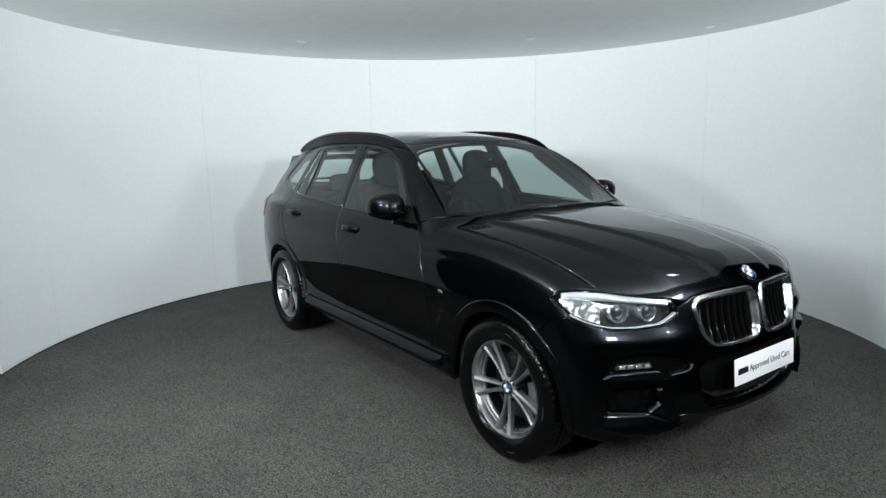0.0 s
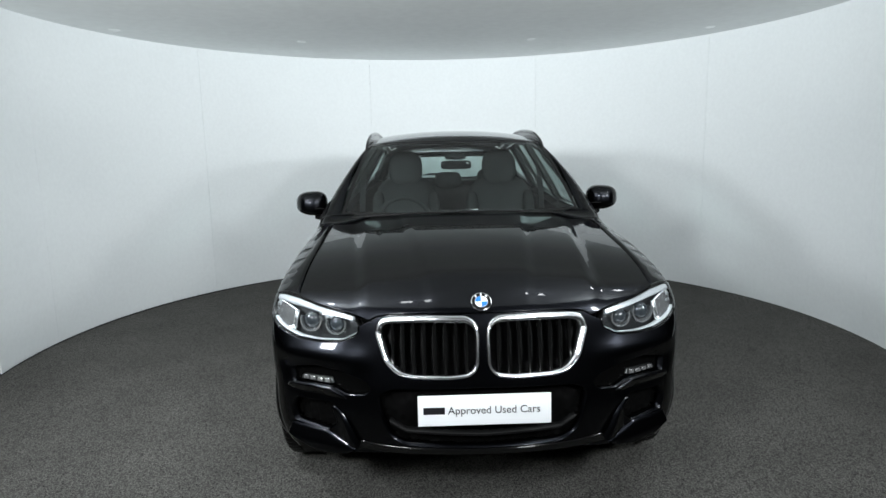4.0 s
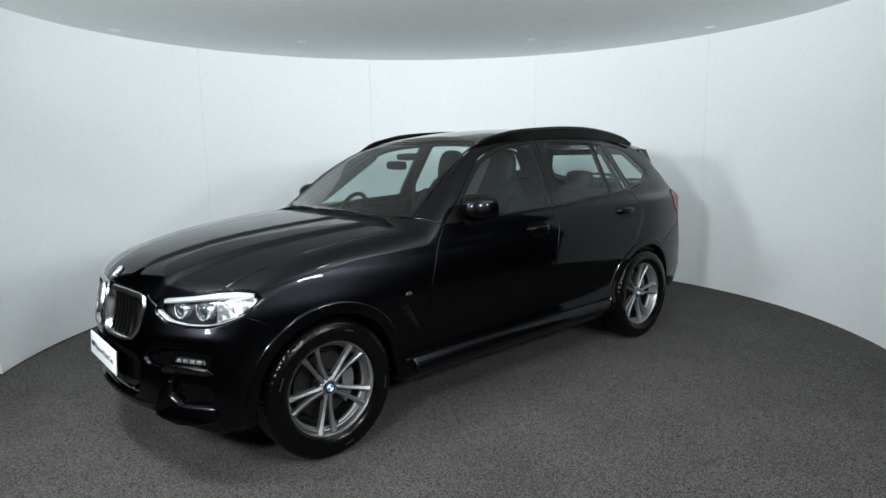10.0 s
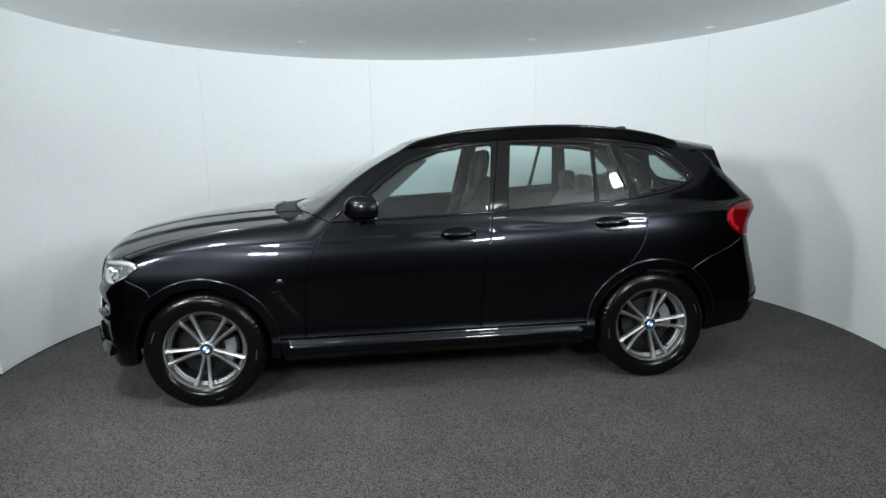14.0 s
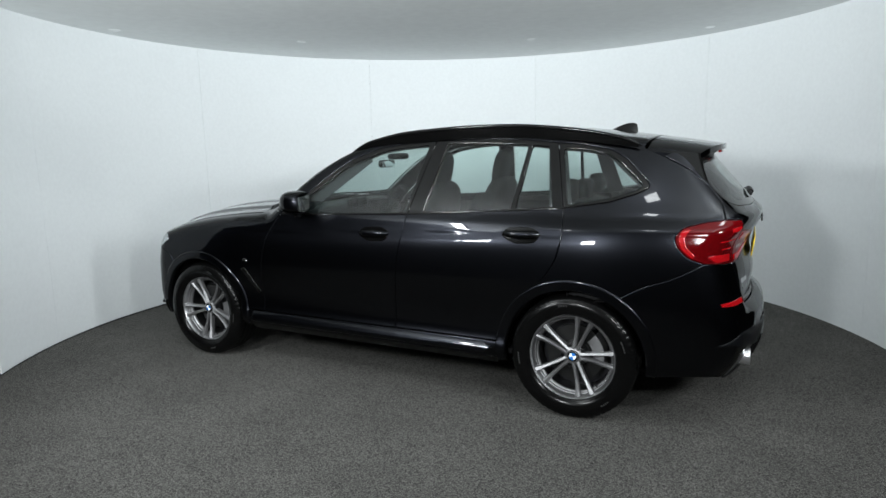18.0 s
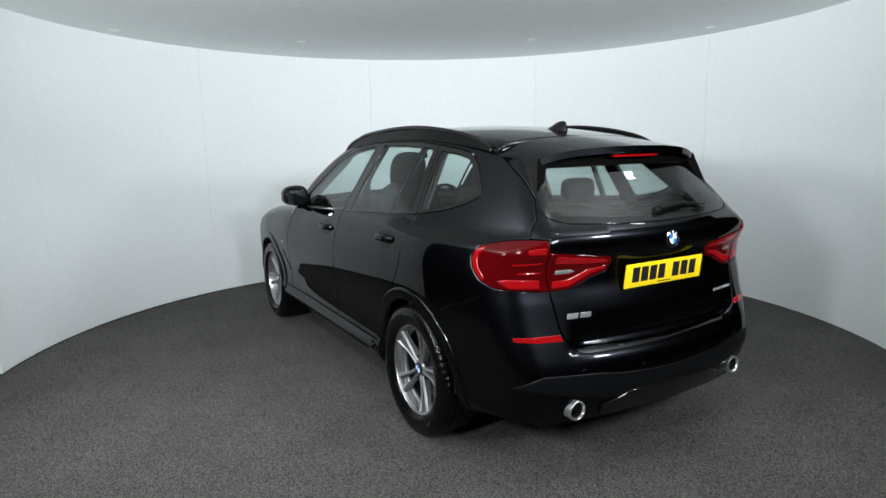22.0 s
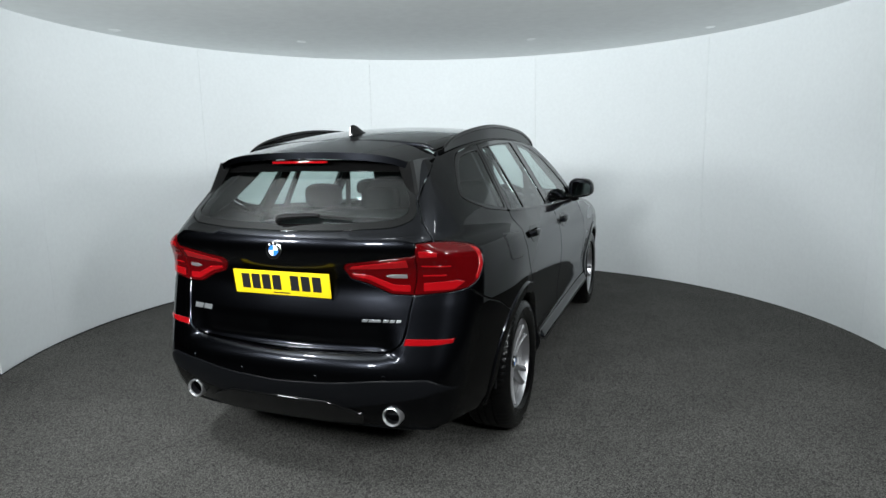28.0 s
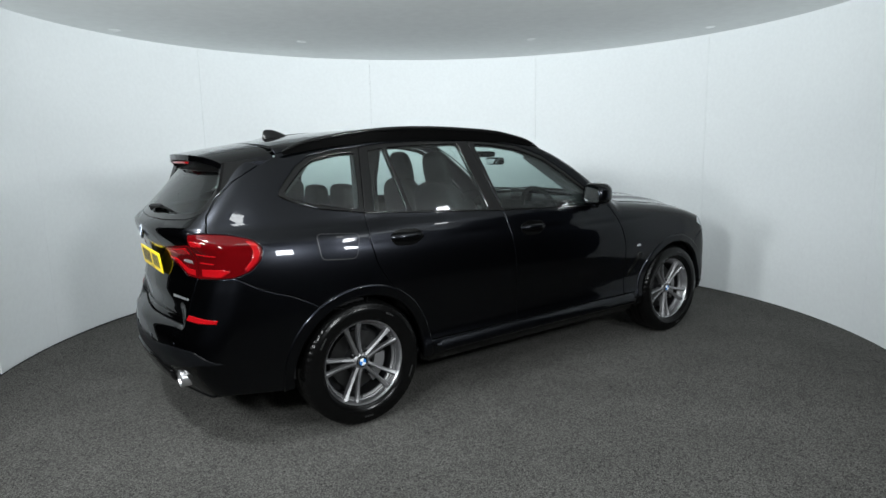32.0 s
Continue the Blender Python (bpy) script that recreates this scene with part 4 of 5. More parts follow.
def rail():
    xs = np.concatenate([np.linspace(.20, -.2, 14), np.linspace(-.27, -1.45, 20), np.linspace(-1.5, -1.72, 8)])
    n = len(xs)
    return tube([(x, rail_y(x), rail_z(x) - .010) for x in xs], [.005 + .008 * math.sin(math.pi * i / (n - 1)) ** .35 for i in range(n)], 12, flat=.95)


def rail_web(x0, x1):
    """The foot of a rail, down to the roof."""
    bm = bmesh.new()
    rows = []
    for x in np.linspace(x0, x1, 24):
        y = rail_y(x)
        zt, zb = rail_z(x) - .008, float(top_z(x, .57)) - .04
        rows.append([bm.verts.new((x, y + d, z)) for d, z in ((-.011, zb), (-.006, zt), (.003, zt), (.001, zb))])
    for a, b in zip(rows, rows[1:]):
        for k in range(4):
            bm.faces.new((a[k], a[(k + 1) % 4], b[(k + 1) % 4], b[k]))
    bm.faces.new(rows[0])
    bm.faces.new(rows[-1][::-1])
    return bm


def rail_foot():
    return rail_web(.19, -.80)


def rail_foot_back():
    return rail_web(-.80, -1.715)


rails = both(rail, "roof_rail", GLOSS, car, "black roof rail")
both(rail_foot, "rail_foot", CUP, rails)
both(rail_foot_back, "rail_foot", CUP, rails)


def fin():
    bm = bmesh.new()
    rows = []
    n = 14
    for i in range(n + 1):
        s = i / n
        x = -1.40 - .215 * s
        top = 1.640 + .048 * ease(0, .78, s) - .010 * ease(.9, 1, s)
        base = float(top_z(x, 0)) - .004
        w = .034 * math.sin(math.pi * min(1, .12 + s * .85)) ** .6
        x2 = x if s < .8 else x + .03 * (s - .8)
        rows.append([bm.verts.new((xx, y, z)) for xx, y, z in ((x, -w, base), (x, -w * .55, base + (top - base) * .45), (x2, -w * .16, top - .004), (x2, 0, top), (x2, w * .16, top - .004), (x, w * .55, base + (top - base) * .45), (x, w, base))])
    for a, b in zip(rows, rows[1:]):
        for k in range(6):
            bm.faces.new((a[k], a[k + 1], b[k + 1], b[k]))
    bm.faces.new(rows[0][::-1])
    bm.faces.new(rows[-1])
    return bm


part("roof_aerial", fin(), GLOSS, car, "black shark-fin aerial")


def spoiler():
    bm = bmesh.new()
    ys = np.linspace(-.60, .60, 41)
    rows = []
    for y in ys:
        a = abs(y) / .60
        x0, x1 = -1.755 - .045 * (1 - a * a), -2.145 + .115 * a ** 2.2
        row = []
        for s in np.linspace(0, 1, 10):
            x = x0 + (x1 - x0) * s
            zc = float(roof_mid(x)) - .052 * (abs(y) / .6) ** 2.2 + .006 * s
            row.append((x, y * (.955 - .055 * s), zc - (.05 - .02 * s) * a ** 7))
        low = [(x, y_, z - .032 - .012 * (1 - i / 9)) for i, (x, y_, z) in enumerate(row)][::-1]
        rows.append([bm.verts.new(p) for p in row + low])
    m = len(rows[0])
    for a, b in zip(rows, rows[1:]):
        for k in range(m):
            bm.faces.new((a[k], a[(k + 1) % m], b[(k + 1) % m], b[k]))
    bm.faces.new(rows[0])
    bm.faces.new(rows[-1][::-1])
    return bm


spoil = part("roof_spoiler", spoiler(), PAINT, car, "black roof spoiler over the tailgate glass")


def spoiler_fin():
    """The end of the spoiler, running down beside the rear glass."""
    bm = bmesh.new()
    rows = []
    for s_ in np.linspace(0, 1, 16):
        z = 1.50 - .17 * s_
        back = -2.035 - .055 * s_ ** 1.1
        y_out = .550 + .050 * s_
        front = back + .20 * (1 - s_) ** 1.3 + .03
        rows.append([bm.verts.new(p) for p in ((front, y_out + .004, z + .012 * (1 - s_)), (back + .012, y_out, z), (back, y_out - .012, z - .004), (back + .006, y_out - .05 - .03 * (1 - s_), z - .004), (front, y_out - .05, z))])
    for p, q in zip(rows, rows[1:]):
        for k in range(5):
            bm.faces.new((p[k], q[k], q[(k + 1) % 5], p[(k + 1) % 5]))
    bm.faces.new(rows[0])
    bm.faces.new(rows[-1][::-1])
    bmesh.ops.recalc_face_normals(bm, faces=bm.faces)
    return bm


both(spoiler_fin, "spoiler_fin", GLOSS, spoil)
band_half = loop_of(tail_line((0, 1.507), (.53, 1.497)), tail_line((.575, 1.43), (.53, 1.45), (0, 1.458)))
panel("glass_shade_band", Rear, loop_of(band_half, mirror(band_half)[::-1]), GLOSS, car, sides=(0,), step=.03, lift=-.0012, gap=0, lip=.0005, depth=.003)
part("brake_light", box(-2.118, 0, 1.499, .02, .30, .012, .003), RED, spoil, "red high-level brake light")


# rear wiper: a broad arm, a thin blade under and beyond it
def on_glass(y, z, off):
    q = Vector(rear_pt(y, z))
    return q + Vector(facing(np.array([q]))[0]) * off


arm = part("rear_wiper", tube([on_glass(.015 - .205 * s, 1.240 + .012 * math.sin(math.pi * s * .6), .020) for s in np.linspace(0, 1, 9)], [.017, .0185, .0185, .018, .0175, .017, .016, .0145, .011], 10, flat=.75), PLASTIC, car, "black rear window wiper")
part("wiper_blade", tube([on_glass(-.05 - .30 * s, 1.238 + .014 * math.sin(math.pi * (.3 + s * .6)), .009) for s in np.linspace(0, 1, 10)], [.0075 - .003 * s for s in np.linspace(0, 1, 10)], 8), PLASTIC, arm)
bm = lathe([(0, .016), (.012, .014), (.019, .004), (.020, -.004)], 20, "z")
bmesh.ops.transform(bm, matrix=Matrix.Translation(on_glass(.018, 1.238, .008)) @ Vector(facing(np.array([rear_pt(.018, 1.238)]))[0]).to_track_quat("Z", "Y").to_matrix().to_4x4(), verts=bm.verts)
part("wiper_pivot", bm, PLASTIC, arm)
# front wipers and cowl
cowl_half = loop_of(edge(Top, [(1.085, 0), (1.065, .3), (1.0, .55), (.9, .765)], .03, .1), edge(Top, [(.75, .742), (.82, .55), (.89, .3), (.915, 0)], .03, .1))
panel("cowl", Top, loop_of(cowl_half, mirror(cowl_half)[::-1]), PLASTIC, car, sides=(0,), step=.025, lift=-.022, gap=-.006, depth=.01)
for y0, y1 in ((.62, -.02), (-.1, -.66)):
    pts = []
    for s in np.linspace(0, 1, 9):
        y = y0 + (y1 - y0) * s
        e = .935 - .27 * y * y - .012 * math.sin(math.pi * s)
        pts.append((e, y, float(top_z(e, y)) - .001))
    part("windscreen_wiper", tube(pts, .0065, 8), PLASTIC, car)

# ---- rear ----
lens_in = loop_of(tail_in, tg_low[k1:k2 + 1][::-1])
lens_out = loop_of(tg_low[:k2 + 1], low_tail[::-1], lamp_out[::-1])
REVERSE = material("clear_reverse_lens", (.20, .19, .19), .2, .3, .4)
for lens, nm in ((lens_in, "inner_tail_lamp"), (lens_out, "outer_tail_lamp")):
    obs = panel(nm, Rear, lens, RED_DARK, car, step=.015, lift=.003, gap=.0015, lip=.004, depth=.02, label="dark red tail lamp lens with bright light bars")
    for i, sd in enumerate((1, -1)):
        if nm == "inner_tail_lamp":
            bars = [([(.61, 1.078), (.48, 1.062), (.36, 1.046), (.345, 1.03), (.48, 1.034), (.61, 1.042)], RED), ([(.61, .928), (.535, .932), (.43, .982), (.36, .998), (.352, 1.012), (.44, 1.004), (.54, .962), (.61, .958)], RED),
                    ([(.60, .99), (.535, .991), (.505, 1.0), (.535, 1.010), (.60, 1.009)], REVERSE)]
        else:
            bars = [([(.665, 1.118), (.70, 1.116), (.735, 1.108), (.735, 1.09), (.665, 1.088)], RED), ([(.665, .93), (.79, .935), (.825, .965), (.80, .975), (.665, .968)], RED),
                    ([(.665, 1.052), (.78, 1.045), (.78, 1.038), (.665, 1.044)], RED), ([(.665, 1.005), (.76, 1.005), (.76, .997), (.665, .997)], RED)]
        for pts, mt in bars:
            panel("light_bar" if mt is RED else "reversing_light", Rear, tail_patch(pts, .006, .01), mt, obs[i], step=.015, lift=.006, gap=0, lip=.003, depth=.006, sides=(sd,))
panel("tail_lamp_hook", Side, patch(Side, [(-2.03, 1.112), (-1.985, 1.10), (-1.968, 1.06), (-1.985, 1.01), (-2.04, .96), (-2.055, .975), (-2.01, 1.02), (-2.0, 1.06), (-2.01, 1.085)], .01, .01), RED, car, step=.012, lift=.006, gap=0, lip=.003, depth=.006)
panel("rear_reflector", Rear, tail_patch([(.592, .695), (.60, .728), (.80, .722), (.795, .70), (.70, .694)], .004, .012), RED, car, step=.012, lift=.004, depth=.006, label="narrow red bumper reflector")
roundel(car, rear_pt(0, 1.113) + np.array((-.004, 0, 0)), (-1, 0, .08), .041)
MARK = material("silver_letter_paint", (.30, .31, .32), .3, .6)


def badge_bars(name, spans, z, h):
    for y0, y1 in spans:
        panel(name, Rear, tail_patch([(y0, z - h), (y1, z - h), (y1 - .004, z + h), (y0 - .004, z + h)], .002, .008), MARK, car, step=.008, sides=(0,), lift=.003, gap=0, lip=.001, depth=.003)


badge_bars("model_mark", ((.56, .505), (.495, .44)), .80, .012)
badge_bars("engine_mark", ((-.40, -.425), (-.43, -.485), (-.495, -.52), (-.525, -.548), (-.555, -.575)), .80, .006)
vz = [(.81, .49), (.745, .535), (.705, .556), (.48, .551), (.30, .530), (0, .517)]
val_top = tail_line(*vz, r=.05)
val_low = tail_line((0, .33), (.3, .325), (.5, .31), (.72, .30))
val_half = loop_of(val_top[::-1], val_low)
low_half = loop_of(tail_line((0, .443), (.27, .437), (.41, .380), r=.03), tail_line((.40, .33), (0, .33)))
VALANCE = grain(material("dark_grey_satin_plastic", (.0035, .0038, .0045), .36, Specular_IOR_Level=.09), 600, .2)
panel("rear_valance", Rear, loop_of(val_half, mirror(val_half)[::-1]), VALANCE, car, sides=(0,), step=.022, lift=.006, gap=0, lip=.008, depth=.02)
panel("diffuser", Rear, loop_of(low_half, mirror(low_half)[::-1]), GLOSS, car, sides=(0,), step=.02, lift=.02, gap=0, lip=.006, depth=.02)


def exhaust():
    bm = lathe([(.046, .0), (.046, .098), (.0445, .104), (.041, .106), (.0365, .100), (.0355, .088)], 36, "x")
    bmesh.ops.scale(bm, vec=(-1, 1, 1), verts=bm.verts)
    bmesh.ops.translate(bm, vec=(-2.236, .548, .378), verts=bm.verts)
    return bm


PIPE = material("polished_pipe_steel", (.62, .62, .63), .3, .9)
pipes = both(exhaust, "exhaust_tip", PIPE, car, "round chrome exhaust tip")


# black inner wall and end of an exhaust tip
def pipe_inside():
    bm = lathe([(.0353, .094), (.035, .03), (0, .03)], 30, "x")
    bmesh.ops.scale(bm, vec=(-1, 1, 1), verts=bm.verts)
    bmesh.ops.translate(bm, vec=(-2.236, .548, .378), verts=bm.verts)
    return bm


both(pipe_inside, "pipe_bore", INK, pipes)

# parking sensors, heating wires
for y, z in ((.20, .545), (.52, .56)):
    for sd in (1, -1):
        q = rear_pt(sd * y, z)
        n = Vector(facing(q[None])[0])
        bm = lathe([(0, .0035), (.0095, .0035), (.011, .0015), (.011, -.004)], 16, "z")
        bmesh.ops.transform(bm, matrix=Matrix.Translation(q) @ n.to_track_quat("Z", "Y").to_matrix().to_4x4(), verts=bm.verts)
        part("parking_sensor", bm, PAINT, car)
for k in range(9):
    z = 1.232 + .024 * k
    half_ = .585 - .30 * (z - 1.232)
    line = [Vector(q) + Vector((.006, 0, 0)) for q in rear_pts(np.array([(half_ * s_, z) for s_ in np.linspace(-1, 1, 15)]))]
    part("heating_wire", tube(line, .0003, 4), INK, car)
part("parcel_cover", box(-1.62, 0, 1.135, .78, 1.20, .02, .006), CLOTH, car)
for sd in (1, -1):
    part("seat_belt", tube([(-.42, sd * .70, 1.40), (-.40, sd * .72, 1.1), (-.36, sd * .74, .7)], [.022, .022, .022], 6, up=(1, 0, 0), flat=.1), CLOTH, car)

# ---- underbody ----
part("underbody", box(0, 0, .245, 3.7, 1.24, .03, .01), PLASTIC, car)
part("front_undertray", box(1.62, 0, .31, .72, 1.1, .02, .005), PLASTIC, car)
part("rear_undertray", box(-1.95, 0, .33, .55, 1.2, .02, .005), PLASTIC, car)
part("engine_bulkhead", box(1.02, 0, .66, .04, 1.62, .82, .01), PLASTIC, car)
part("radiator_core", box(1.98, 0, .60, .04, 1.2, .62, .01), PLASTIC, car)
part("boot_floor", box(-1.75, 0, .66, .9, 1.25, .04, .01), CLOTH, car)
part("cabin_floor", box(0, 0, .33, 2.1, 1.7, .04, .01), CLOTH, car)

# ---- interior ----
panel("headliner", Top, loop_of(*[loop_of(edge(Top, [(.02, 0), (0, .4), (-.04, .55)], .05), edge(Top, [(-.04, .55), (-1.7, .5)], .06), edge(Top, [(-1.7, .5), (-1.75, 0)], .05))]), HEADLINER, car, step=.08, lift=-.035, gap=0, depth=.002)
for nm, pts in (("front_door_trim", [(.70, .45), (.62, 1.105), (-.34, 1.13), (-.30, .45)]), ("rear_door_trim", [(-.33, .45), (-.39, 1.13), (-1.30, 1.18), (-1.25, .80), (-.95, .45)])):
    panel(nm, Side, patch(Side, pts, .03, .05), CLOTH, car, step=.06, lift=-.075, gap=0, lip=.01, depth=-.055)
panel("boot_trim", Side, patch(Side, [(-1.40, .68), (-1.40, 1.17), (-1.75, 1.255), (-2.08, 1.23), (-2.15, .75)], .03, .05), CLOTH, car, step=.06, lift=-.06, gap=0, lip=.01, depth=-.04)
for pts in ([(-.375, 1.14), (-.43, 1.58), (-.53, 1.58), (-.46, 1.14)], [(-1.27, 1.19), (-1.205, 1.56), (-1.315, 1.55), (-1.40, 1.2)], [(.62, 1.12), (.46, 1.245), (.16, 1.48), (.05, 1.52), (.02, 1.49), (.42, 1.16)], [(-1.62, 1.45), (-1.55, 1.52), (-1.80, 1.49), (-2.02, 1.30), (-2.0, 1.22), (-1.79, 1.30)]):
    panel("pillar_trim", Side, patch(Side, pts, .01, .04), HEADLINER, car, step=.05, lift=-.035, gap=0, depth=.004)


def cushion(cx, cy, cz, sx, sy, sz, n=.55, seg=28):
    """A soft rounded block."""
    bm = bmesh.new()
    bmesh.ops.create_uvsphere(bm, u_segments=seg, v_segments=seg // 2, radius=1)
    for v in bm.verts:
        c = v.co
        v.co = Vector((math.copysign(abs(c.x) ** n, c.x) * sx / 2, math.copysign(abs(c.y) ** n, c.y) * sy / 2, math.copysign(abs(c.z) ** n, c.z) * sz / 2))
    bmesh.ops.translate(bm, vec=(cx, cy, cz), verts=bm.verts)
    return bm


def tilt(bm, deg, at):
    bmesh.ops.rotate(bm, cent=at, matrix=Matrix.Rotation(radians(deg), 3, "Y"), verts=bm.verts)
    return bm


for y, back in ((.37, .05), (-.37, -.12)):
    seat = part("front_seat", cushion(.02 + back, y, .62, .56, .52, .20), LEATHER, car, "black leather front seat")
    part("seat_base", box(.02 + back, y, .46, .42, .44, .16, .02), PLASTIC, seat)
    part("backrest", tilt(cushion(-.24 + back, y, .99, .17, .53, .74, .62), -17, (-.22 + back, y, .66)), LEATHER, seat)
    for d in (.22, -.22):
        part("bolster", tilt(cushion(-.20 + back, y + d, .96, .20, .10, .52), -17, (-.22 + back, y, .66)), LEATHER, seat)
    part("headrest", tilt(cushion(-.41 + back, y, 1.385, .10, .27, .29, .7), -12, (-.41 + back, y, 1.385)), LEATHER, seat)
    for d in (.06, -.06):
        part("headrest_post", tube([(-.425 + back, y + d, 1.25), (-.435 + back, y + d, 1.38)], .007, 8), CHROME, seat)
bench = part("rear_bench", cushion(-.86, 0, .62, .52, 1.30, .20), LEATHER, car, "black leather rear bench")
part("bench_back", tilt(cushion(-1.10, 0, .93, .16, 1.30, .62), -20, (-1.08, 0, .62)), LEATHER, bench)
for y in (.40, 0, -.40):
    part("headrest", cushion(-1.27, y, 1.27 if y else 1.25, .10, .25, .15, .6), LEATHER, bench)
dash = part("dashboard", cushion(.80, 0, .93, .46, 1.50, .40, .4), PLASTIC, car)
part("dash_cowl", cushion(.70, -.37, 1.09, .26, .40, .10, .6), PLASTIC, dash)
part("dash_screen", box(.60, 0, 1.115, .015, .25, .09, .004), GLOSS, dash)
part("trim_strip", box(.578, .18, 1.0, .01, .9, .03, .003), ALLOY, dash)
part("centre_console", box(.15, 0, .60, .9, .22, .30, .03), PLASTIC, car)


def steering():
    pts = [(0, .182 * math.cos(a), .182 * math.sin(a)) for a in (2 * math.pi * k / 40 for k in range(40))]
    return tube(pts, .016, 10, up=(1, 0, 0), closed=True)


M = pose(.47, -.36, 1.06, 0, -24, 0)
bm = steering()
bmesh.ops.transform(bm, matrix=M, verts=bm.verts)
wheel_s = part("steering_wheel", bm, LEATHER, car)
for pts in ([(0, -.17, .01), (.01, 0, 0), (0, .17, .01)], [(.01, 0, 0), (0, 0, -.17)]):
    bm = tube(pts, .02, 8, up=(1, 0, 0))
    bmesh.ops.transform(bm, matrix=M, verts=bm.verts)
    part("spoke", bm, PLASTIC, wheel_s)
bm = cushion(.0, 0, 0, .06, .14, .12, .7, 16)
bmesh.ops.transform(bm, matrix=M, verts=bm.verts)
part("airbag_cover", bm, PLASTIC, wheel_s)
inner_mirror = part("interior_mirror", cushion(.31, 0, 1.435, .035, .21, .06, .45, 20), GLOSS, car)
part("mirror_glass", box(.292, 0, 1.435, .004, .185, .047, .002), MIRROR, inner_mirror)
part("camera_housing", cushion(.20, 0, 1.492, .14, .15, .05, .5, 18), PLASTIC, inner_mirror)


# ---- wheels ----
def tyre_mesh():
    prof = [(.240, -.100), (.258, -.117), (.285, -.1225), (.30, -.124), (.335, -.119), (.345, -.113), (.352, -.106), (.358, -.096), (.3615, -.080), (.362, -.052), (.355, -.049), (.355, -.041), (.362, -.038), (.363, -.012), (.356, -.008), (.356, .002),
            (.363, .006), (.362, .034), (.355, .037), (.355, .045), (.362, .048), (.3615, .080), (.358, .096), (.352, .106), (.345, .113), (.335, .119), (.325, .1215), (.322, .1235), (.30, .1245), (.285, .1225), (.262, .116), (.2475, .1)]
    n = 240
    bm = bmesh.new()
    rows = []
    for i in range(n):
        row = []
        for j, (r, h) in enumerate(prof):
            a = 2 * math.pi * (i + (h / .09) * 1.2) / n
            cut = (i % 4 == 0) and (7 <= j <= 8 or 21 <= j <= 24 or j in (6, 9, 20))
            rr = r - (.004 if cut else 0)
            row.append(bm.verts.new((rr * math.cos(a), h, rr * math.sin(a))))
        rows.append(row)
    for i in range(n):
        a, b = rows[i], rows[(i + 1) % n]
        for j in range(len(prof) - 1):
            bm.faces.new((a[j], a[j + 1], b[j + 1], b[j]))
    return bm


def spoke_mesh(sgn):
    """One of a pair of ridged spokes, pointing along +z; the wheel's outer face is +y."""
    bm = bmesh.new()
    rows = []
    for s in np.linspace(0, 1, 13):
        r = .040 + .192 * s
        off = sgn * (.0125 + .004 * s + .026 * s ** 1.5)
        w = .0105 - .002 * math.sin(math.pi * s) + .0045 * s ** 5
        y = .066 + .026 * s ** .8 - .010 * math.sin(math.pi * s)
        d = .036 - .010 * s
        ridge = -sgn * w * .35
        rows.append([bm.verts.new((off + dx, yy, r)) for dx, yy in ((-w * 1.25, y - d), (-w * 1.05, y - .0065), (-w * .9, y - .0045), (ridge - .0012, y + .0022), (ridge + .0012, y + .0022), (w * .9, y - .0045), (w * 1.05, y - .0065), (w * 1.25, y - d))])
    for a, b in zip(rows, rows[1:]):
        for k in range(8):
            bm.faces.new((a[k], a[(k + 1) % 8], b[(k + 1) % 8], b[k]))
    bm.faces.new(rows[0])
    bm.faces.new(rows[-1][::-1])
    return bm


RUBBER_MARK = material("worn_rubber_mark", (.022, .022, .022), .5)
RIM_EDGE = grain(material("turned_rim_edge", (.40, .40, .41), .3, .95), 500, .08, rough=.06)


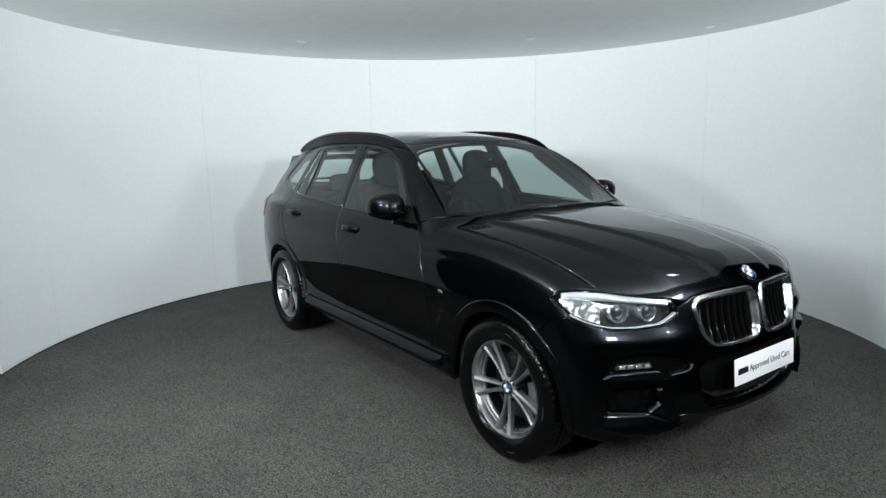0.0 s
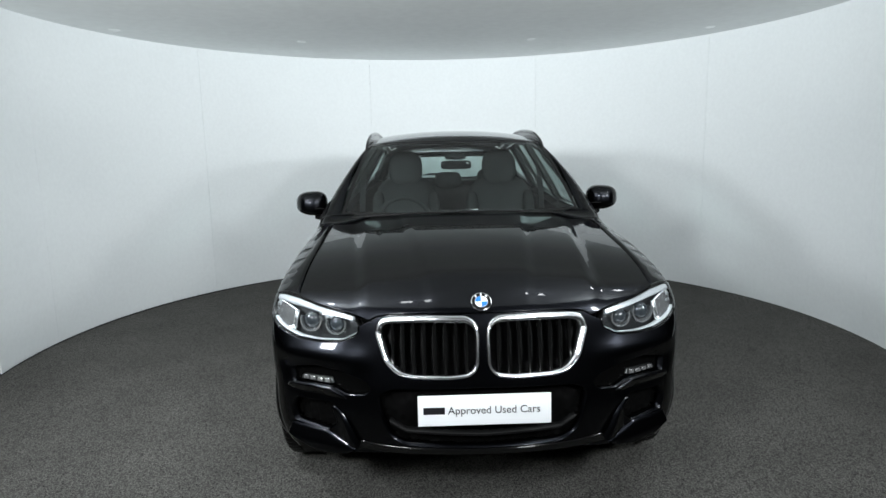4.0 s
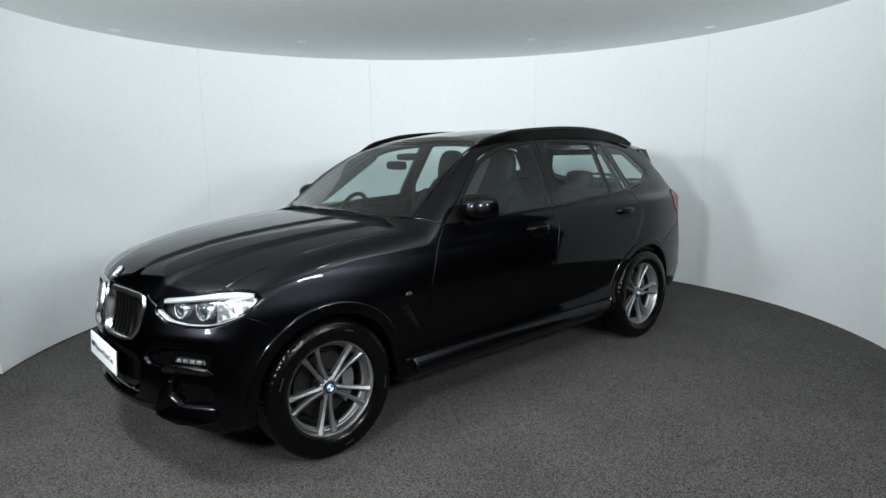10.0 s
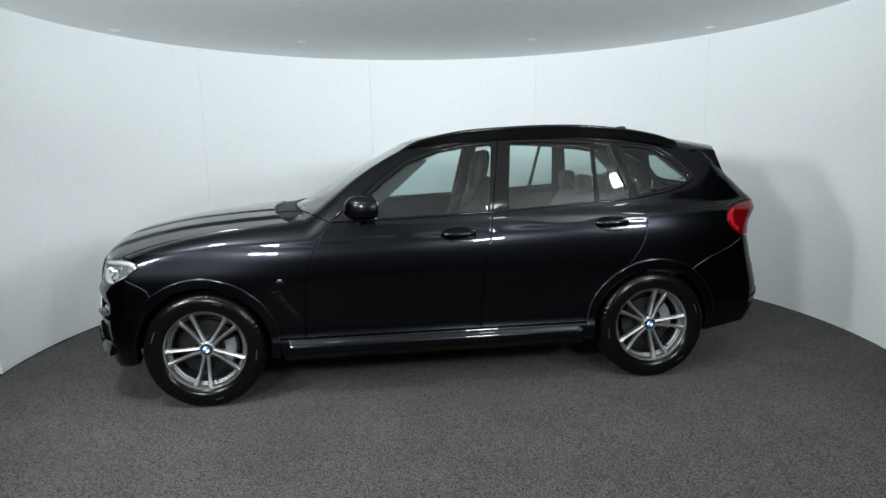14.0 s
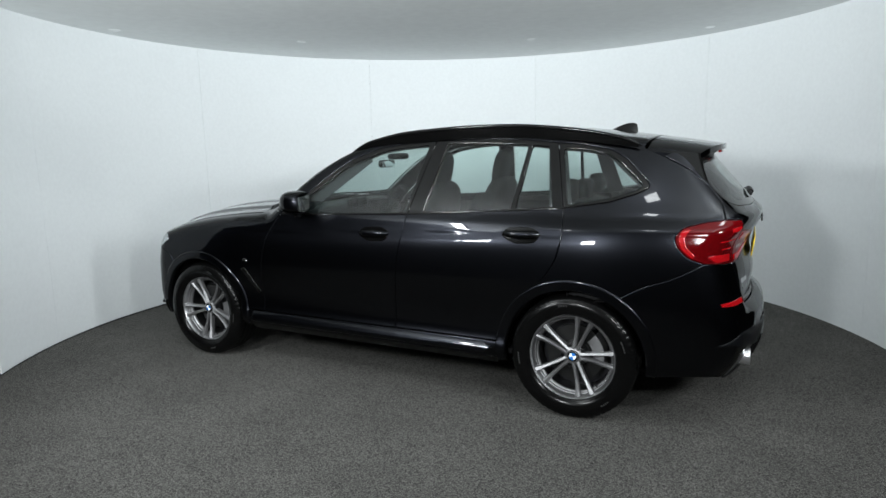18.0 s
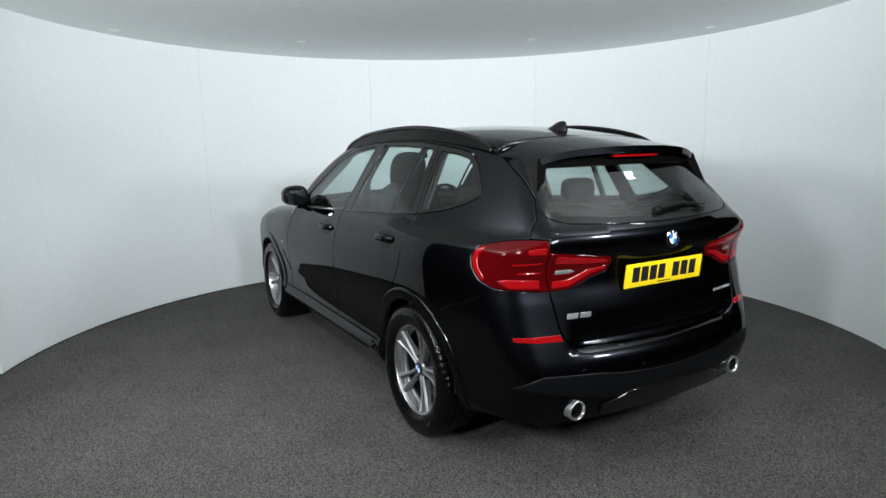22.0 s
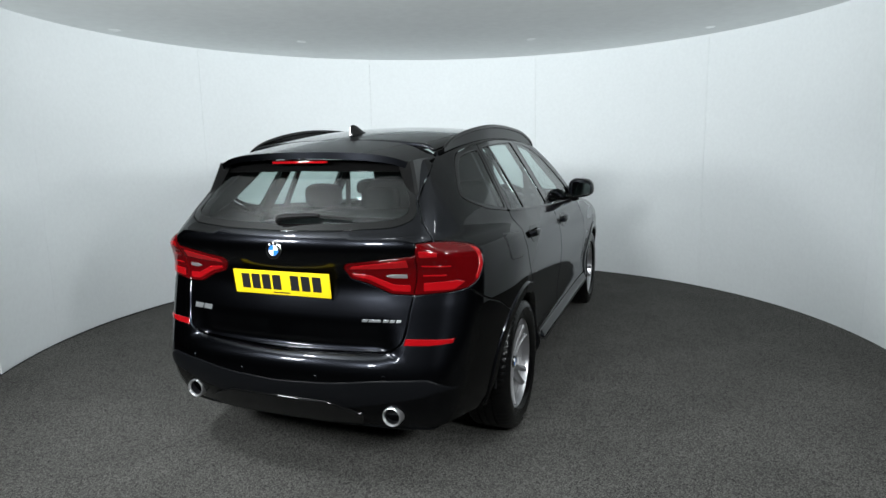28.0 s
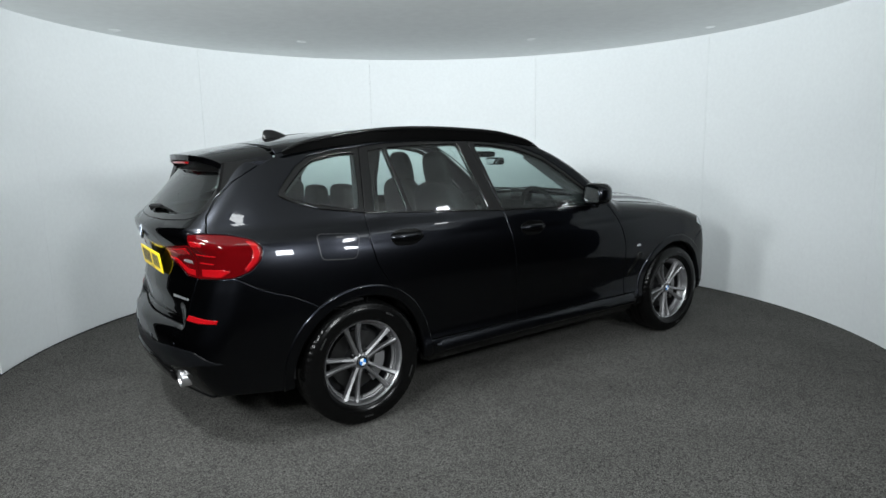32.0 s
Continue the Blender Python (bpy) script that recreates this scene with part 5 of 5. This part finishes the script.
def make_wheel():
    rim = part("wheel", lathe([(.230, .060), (.2345, .078), (.2375, .0905), (.2425, .0985), (.2462, .0995), (.2475, .096), (.246, .088), (.240, .076), (.236, .055)], 96), RIM_EDGE, car, "grey alloy wheel with five pairs of spokes")
    part("rim_step", lathe([(.2295, .062), (.2265, .064), (.2235, .062), (.2205, .050), (.216, .047), (.2135, .043), (.2125, .030)], 96), ALLOY, rim)
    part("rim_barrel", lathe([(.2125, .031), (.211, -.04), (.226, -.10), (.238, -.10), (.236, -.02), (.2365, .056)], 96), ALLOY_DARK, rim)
    part("tyre", tyre_mesh(), RUBBER, rim)
    for k in range(5):
        for sgn in (1, -1):
            bm = spoke_mesh(sgn)
            bmesh.ops.rotate(bm, cent=(0, 0, 0), matrix=Matrix.Rotation(2 * math.pi * k / 5, 3, "Y"), verts=bm.verts)
            part("spoke", bm, ALLOY, rim, smooth=12)
    part("hub", lathe([(0, .02), (.050, .02), (.0545, .040), (.052, .056), (.044, .0645), (.036, .067), (.034, .062), (0, .062)], 40), ALLOY, rim)
    for k in range(5):
        a = 2 * math.pi * (k + .5) / 5
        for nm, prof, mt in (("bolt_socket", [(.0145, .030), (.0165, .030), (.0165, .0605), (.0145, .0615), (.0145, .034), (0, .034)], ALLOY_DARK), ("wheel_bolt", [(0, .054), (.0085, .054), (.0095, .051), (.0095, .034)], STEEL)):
            bm = lathe(prof, 14)
            bmesh.ops.translate(bm, vec=(.056 * math.sin(a), 0, .056 * math.cos(a)), verts=bm.verts)
            part(nm, bm, mt, rim)
    part("centre_cap", lathe([(.033, .060), (.033, .071), (.030, .074), (0, .074)], 32), GLOSS, rim)
    part("cap_ring", lathe([(.0315, .0725), (.0305, .0758), (.0285, .0758), (.028, .0735)], 32), CHROME, rim)
    for k in range(4):
        part("cap_quarter", lathe([(0, .074), (0, .0755), (.021, .0752), (.021, .074)], 6, "y", (k * math.pi / 2, (k + 1) * math.pi / 2)), BLUE if k % 2 else WHITE, rim)
    part("brake_disc", lathe([(.06, .0), (.168, .0), (.168, -.012), (.168, -.028), (.06, -.028)], 64), STEEL, rim)
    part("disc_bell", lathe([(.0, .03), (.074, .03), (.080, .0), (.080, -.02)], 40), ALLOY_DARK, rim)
    part("brake_caliper", lathe([(.105, .022), (.13, .028), (.17, .026), (.180, .0), (.180, -.05), (.105, -.05), (.105, .022)], 16, "y", (radians(-28), radians(38))), ALLOY, rim)
    bm = tube([(.216 * math.sin(.35), .05, .216 * math.cos(.35)), (.194 * math.sin(.36), .065, .194 * math.cos(.36))], [.005, .004], 8, up=(0, 1, 0))
    part("tyre_valve", bm, STEEL, rim)
    for a0, n_ in ((.3, 4), (1.5, 5), (2.9, 4), (4.4, 5)):
        for k in range(n_):
            a = a0 + k * .045
            bm = box(.308 * math.sin(a), .1238, .308 * math.cos(a), .007, .0015, .010, 0)
            part("sidewall_mark", bm, RUBBER_MARK, rim)
    part("drum_shield", lathe([(.0, -.06), (.211, -.06)], 40), INK, rim)
    return rim


first = make_wheel()
spin0 = {(1, 1): 172, (-1, 1): 199, (1, -1): 176, (-1, -1): 159}
for (sx, sy), turn in spin0.items():
    m = Matrix.Translation((sx * AXLE, sy * .808, HUB_Z)) @ pose(0, 0, 0, 0, 0, 0 if sy > 0 else 180) @ pose(0, 0, 0, 0, turn, 0)
    if (sx, sy) == (1, 1):
        first.matrix_basis = m
    else:
        copy_thing(first, m)

# ---- the booth's small fittings ----
for x, y in ((-2.95, .98), (-1.46, 1.78), (.90, 1.95), (2.56, 1.47)):
    ob = part("downlight", lathe([(.0, .004), (.036, .004), (.040, -.004), (.050, -.004), (.054, -.001), (.054, .02), (0, .02)], 32, "z"), CEILING, None)
    ob.location = (x, y, H_WALL)
    tagged(ob, "small round white recessed ceiling downlight", "ceiling light", group="ceiling downlights")
for lx, ly in LAMPS:
    lamp = part("flood_lamp", box(0, 0, .012, .2, .2, .02, .004), PLASTIC, None)
    lamp.matrix_world = look((lx, ly, 2.60), FLOOD_AIM.get(lx, (lx * .5, -.2, .3)))
    tagged(lamp, "square black ceiling flood lamp facing the car", "ceiling light", group="ceiling flood lamps")
    part("bracket", box(0, 0, .04, .03, .12, .06, .003), PLASTIC, lamp)
for lx, ly in STANDS:
    stand = part("studio_lamp", box(0, 0, .05, .46, .46, .08, .01), PLASTIC, None)
    stand.matrix_world = look((lx, ly, 2.2), (lx * -.1, 1.0, 1.95))
    tagged(stand, "square black studio lamp on a stand", "studio lamp", group="studio lamps")
    inv = stand.matrix_world.inverted()
    bm = tube([inv @ Vector((lx, ly - .12, -.06)), inv @ Vector((lx, ly - .12, 2.18))], .02, 10, up=(0, 1, 0))
    part("pole", bm, PLASTIC, stand)
    for k in range(3):
        a = 2 * math.pi * k / 3
        bm = tube([inv @ Vector((lx + .5 * math.cos(a), ly - .12 + .5 * math.sin(a), -.05)), inv @ Vector((lx, ly - .12, .5))], .012, 8, up=(1, 1, 0))
        part("leg", bm, PLASTIC, stand)
# bodies for the two added ceiling fills; no fittings of the booth
for lx, ly in CEILING_FILL:
    can = part("added_fill_lamp", lathe([(0, .09), (.13, .085), (.19, .04), (.20, .004), (.19, .004), (.185, .012), (0, .012)], 40, "z"), PLASTIC, None)
    can.matrix_world = look((lx, ly, 2.02), (lx * .92, ly + .30, 2.645))
    tagged(can, "unseen added fill lamp, round and black, facing the ceiling on a stand", "studio lamp", group="bounce lamps")
    inv = can.matrix_world.inverted()
    part("pole", tube([inv @ Vector((lx, ly - .06, 1.96)), inv @ Vector((lx, ly - .06, -.03))], .016, 10, up=(0, 1, 0)), PLASTIC, can)
    bm = lathe([(0, -.03), (.02, -.03), (.20, -.045), (.21, -.06), (0, -.06)], 32, "z")
    bmesh.ops.transform(bm, matrix=inv @ pose(lx, ly - .06, 0), verts=bm.verts)
    part("foot", bm, PLASTIC, can)


def motions():
    """The turntable carries the car round, clockwise from above."""
    rows, spin = [], []
    for k in range(33):
        a = -54.26 - 8.4316 * k
        c, s = math.cos(radians(a)), math.sin(radians(a))
        px, py = -.205, -.043
        rows.append((k, pose(-(c * px - s * py), -(s * px + c * py), 0, 0, 0, a)))
        spin.append((k, pose(0, 0, 0, 0, 0, a)))
    walk(car, rows)
    walk(turntable, spin)


motions()
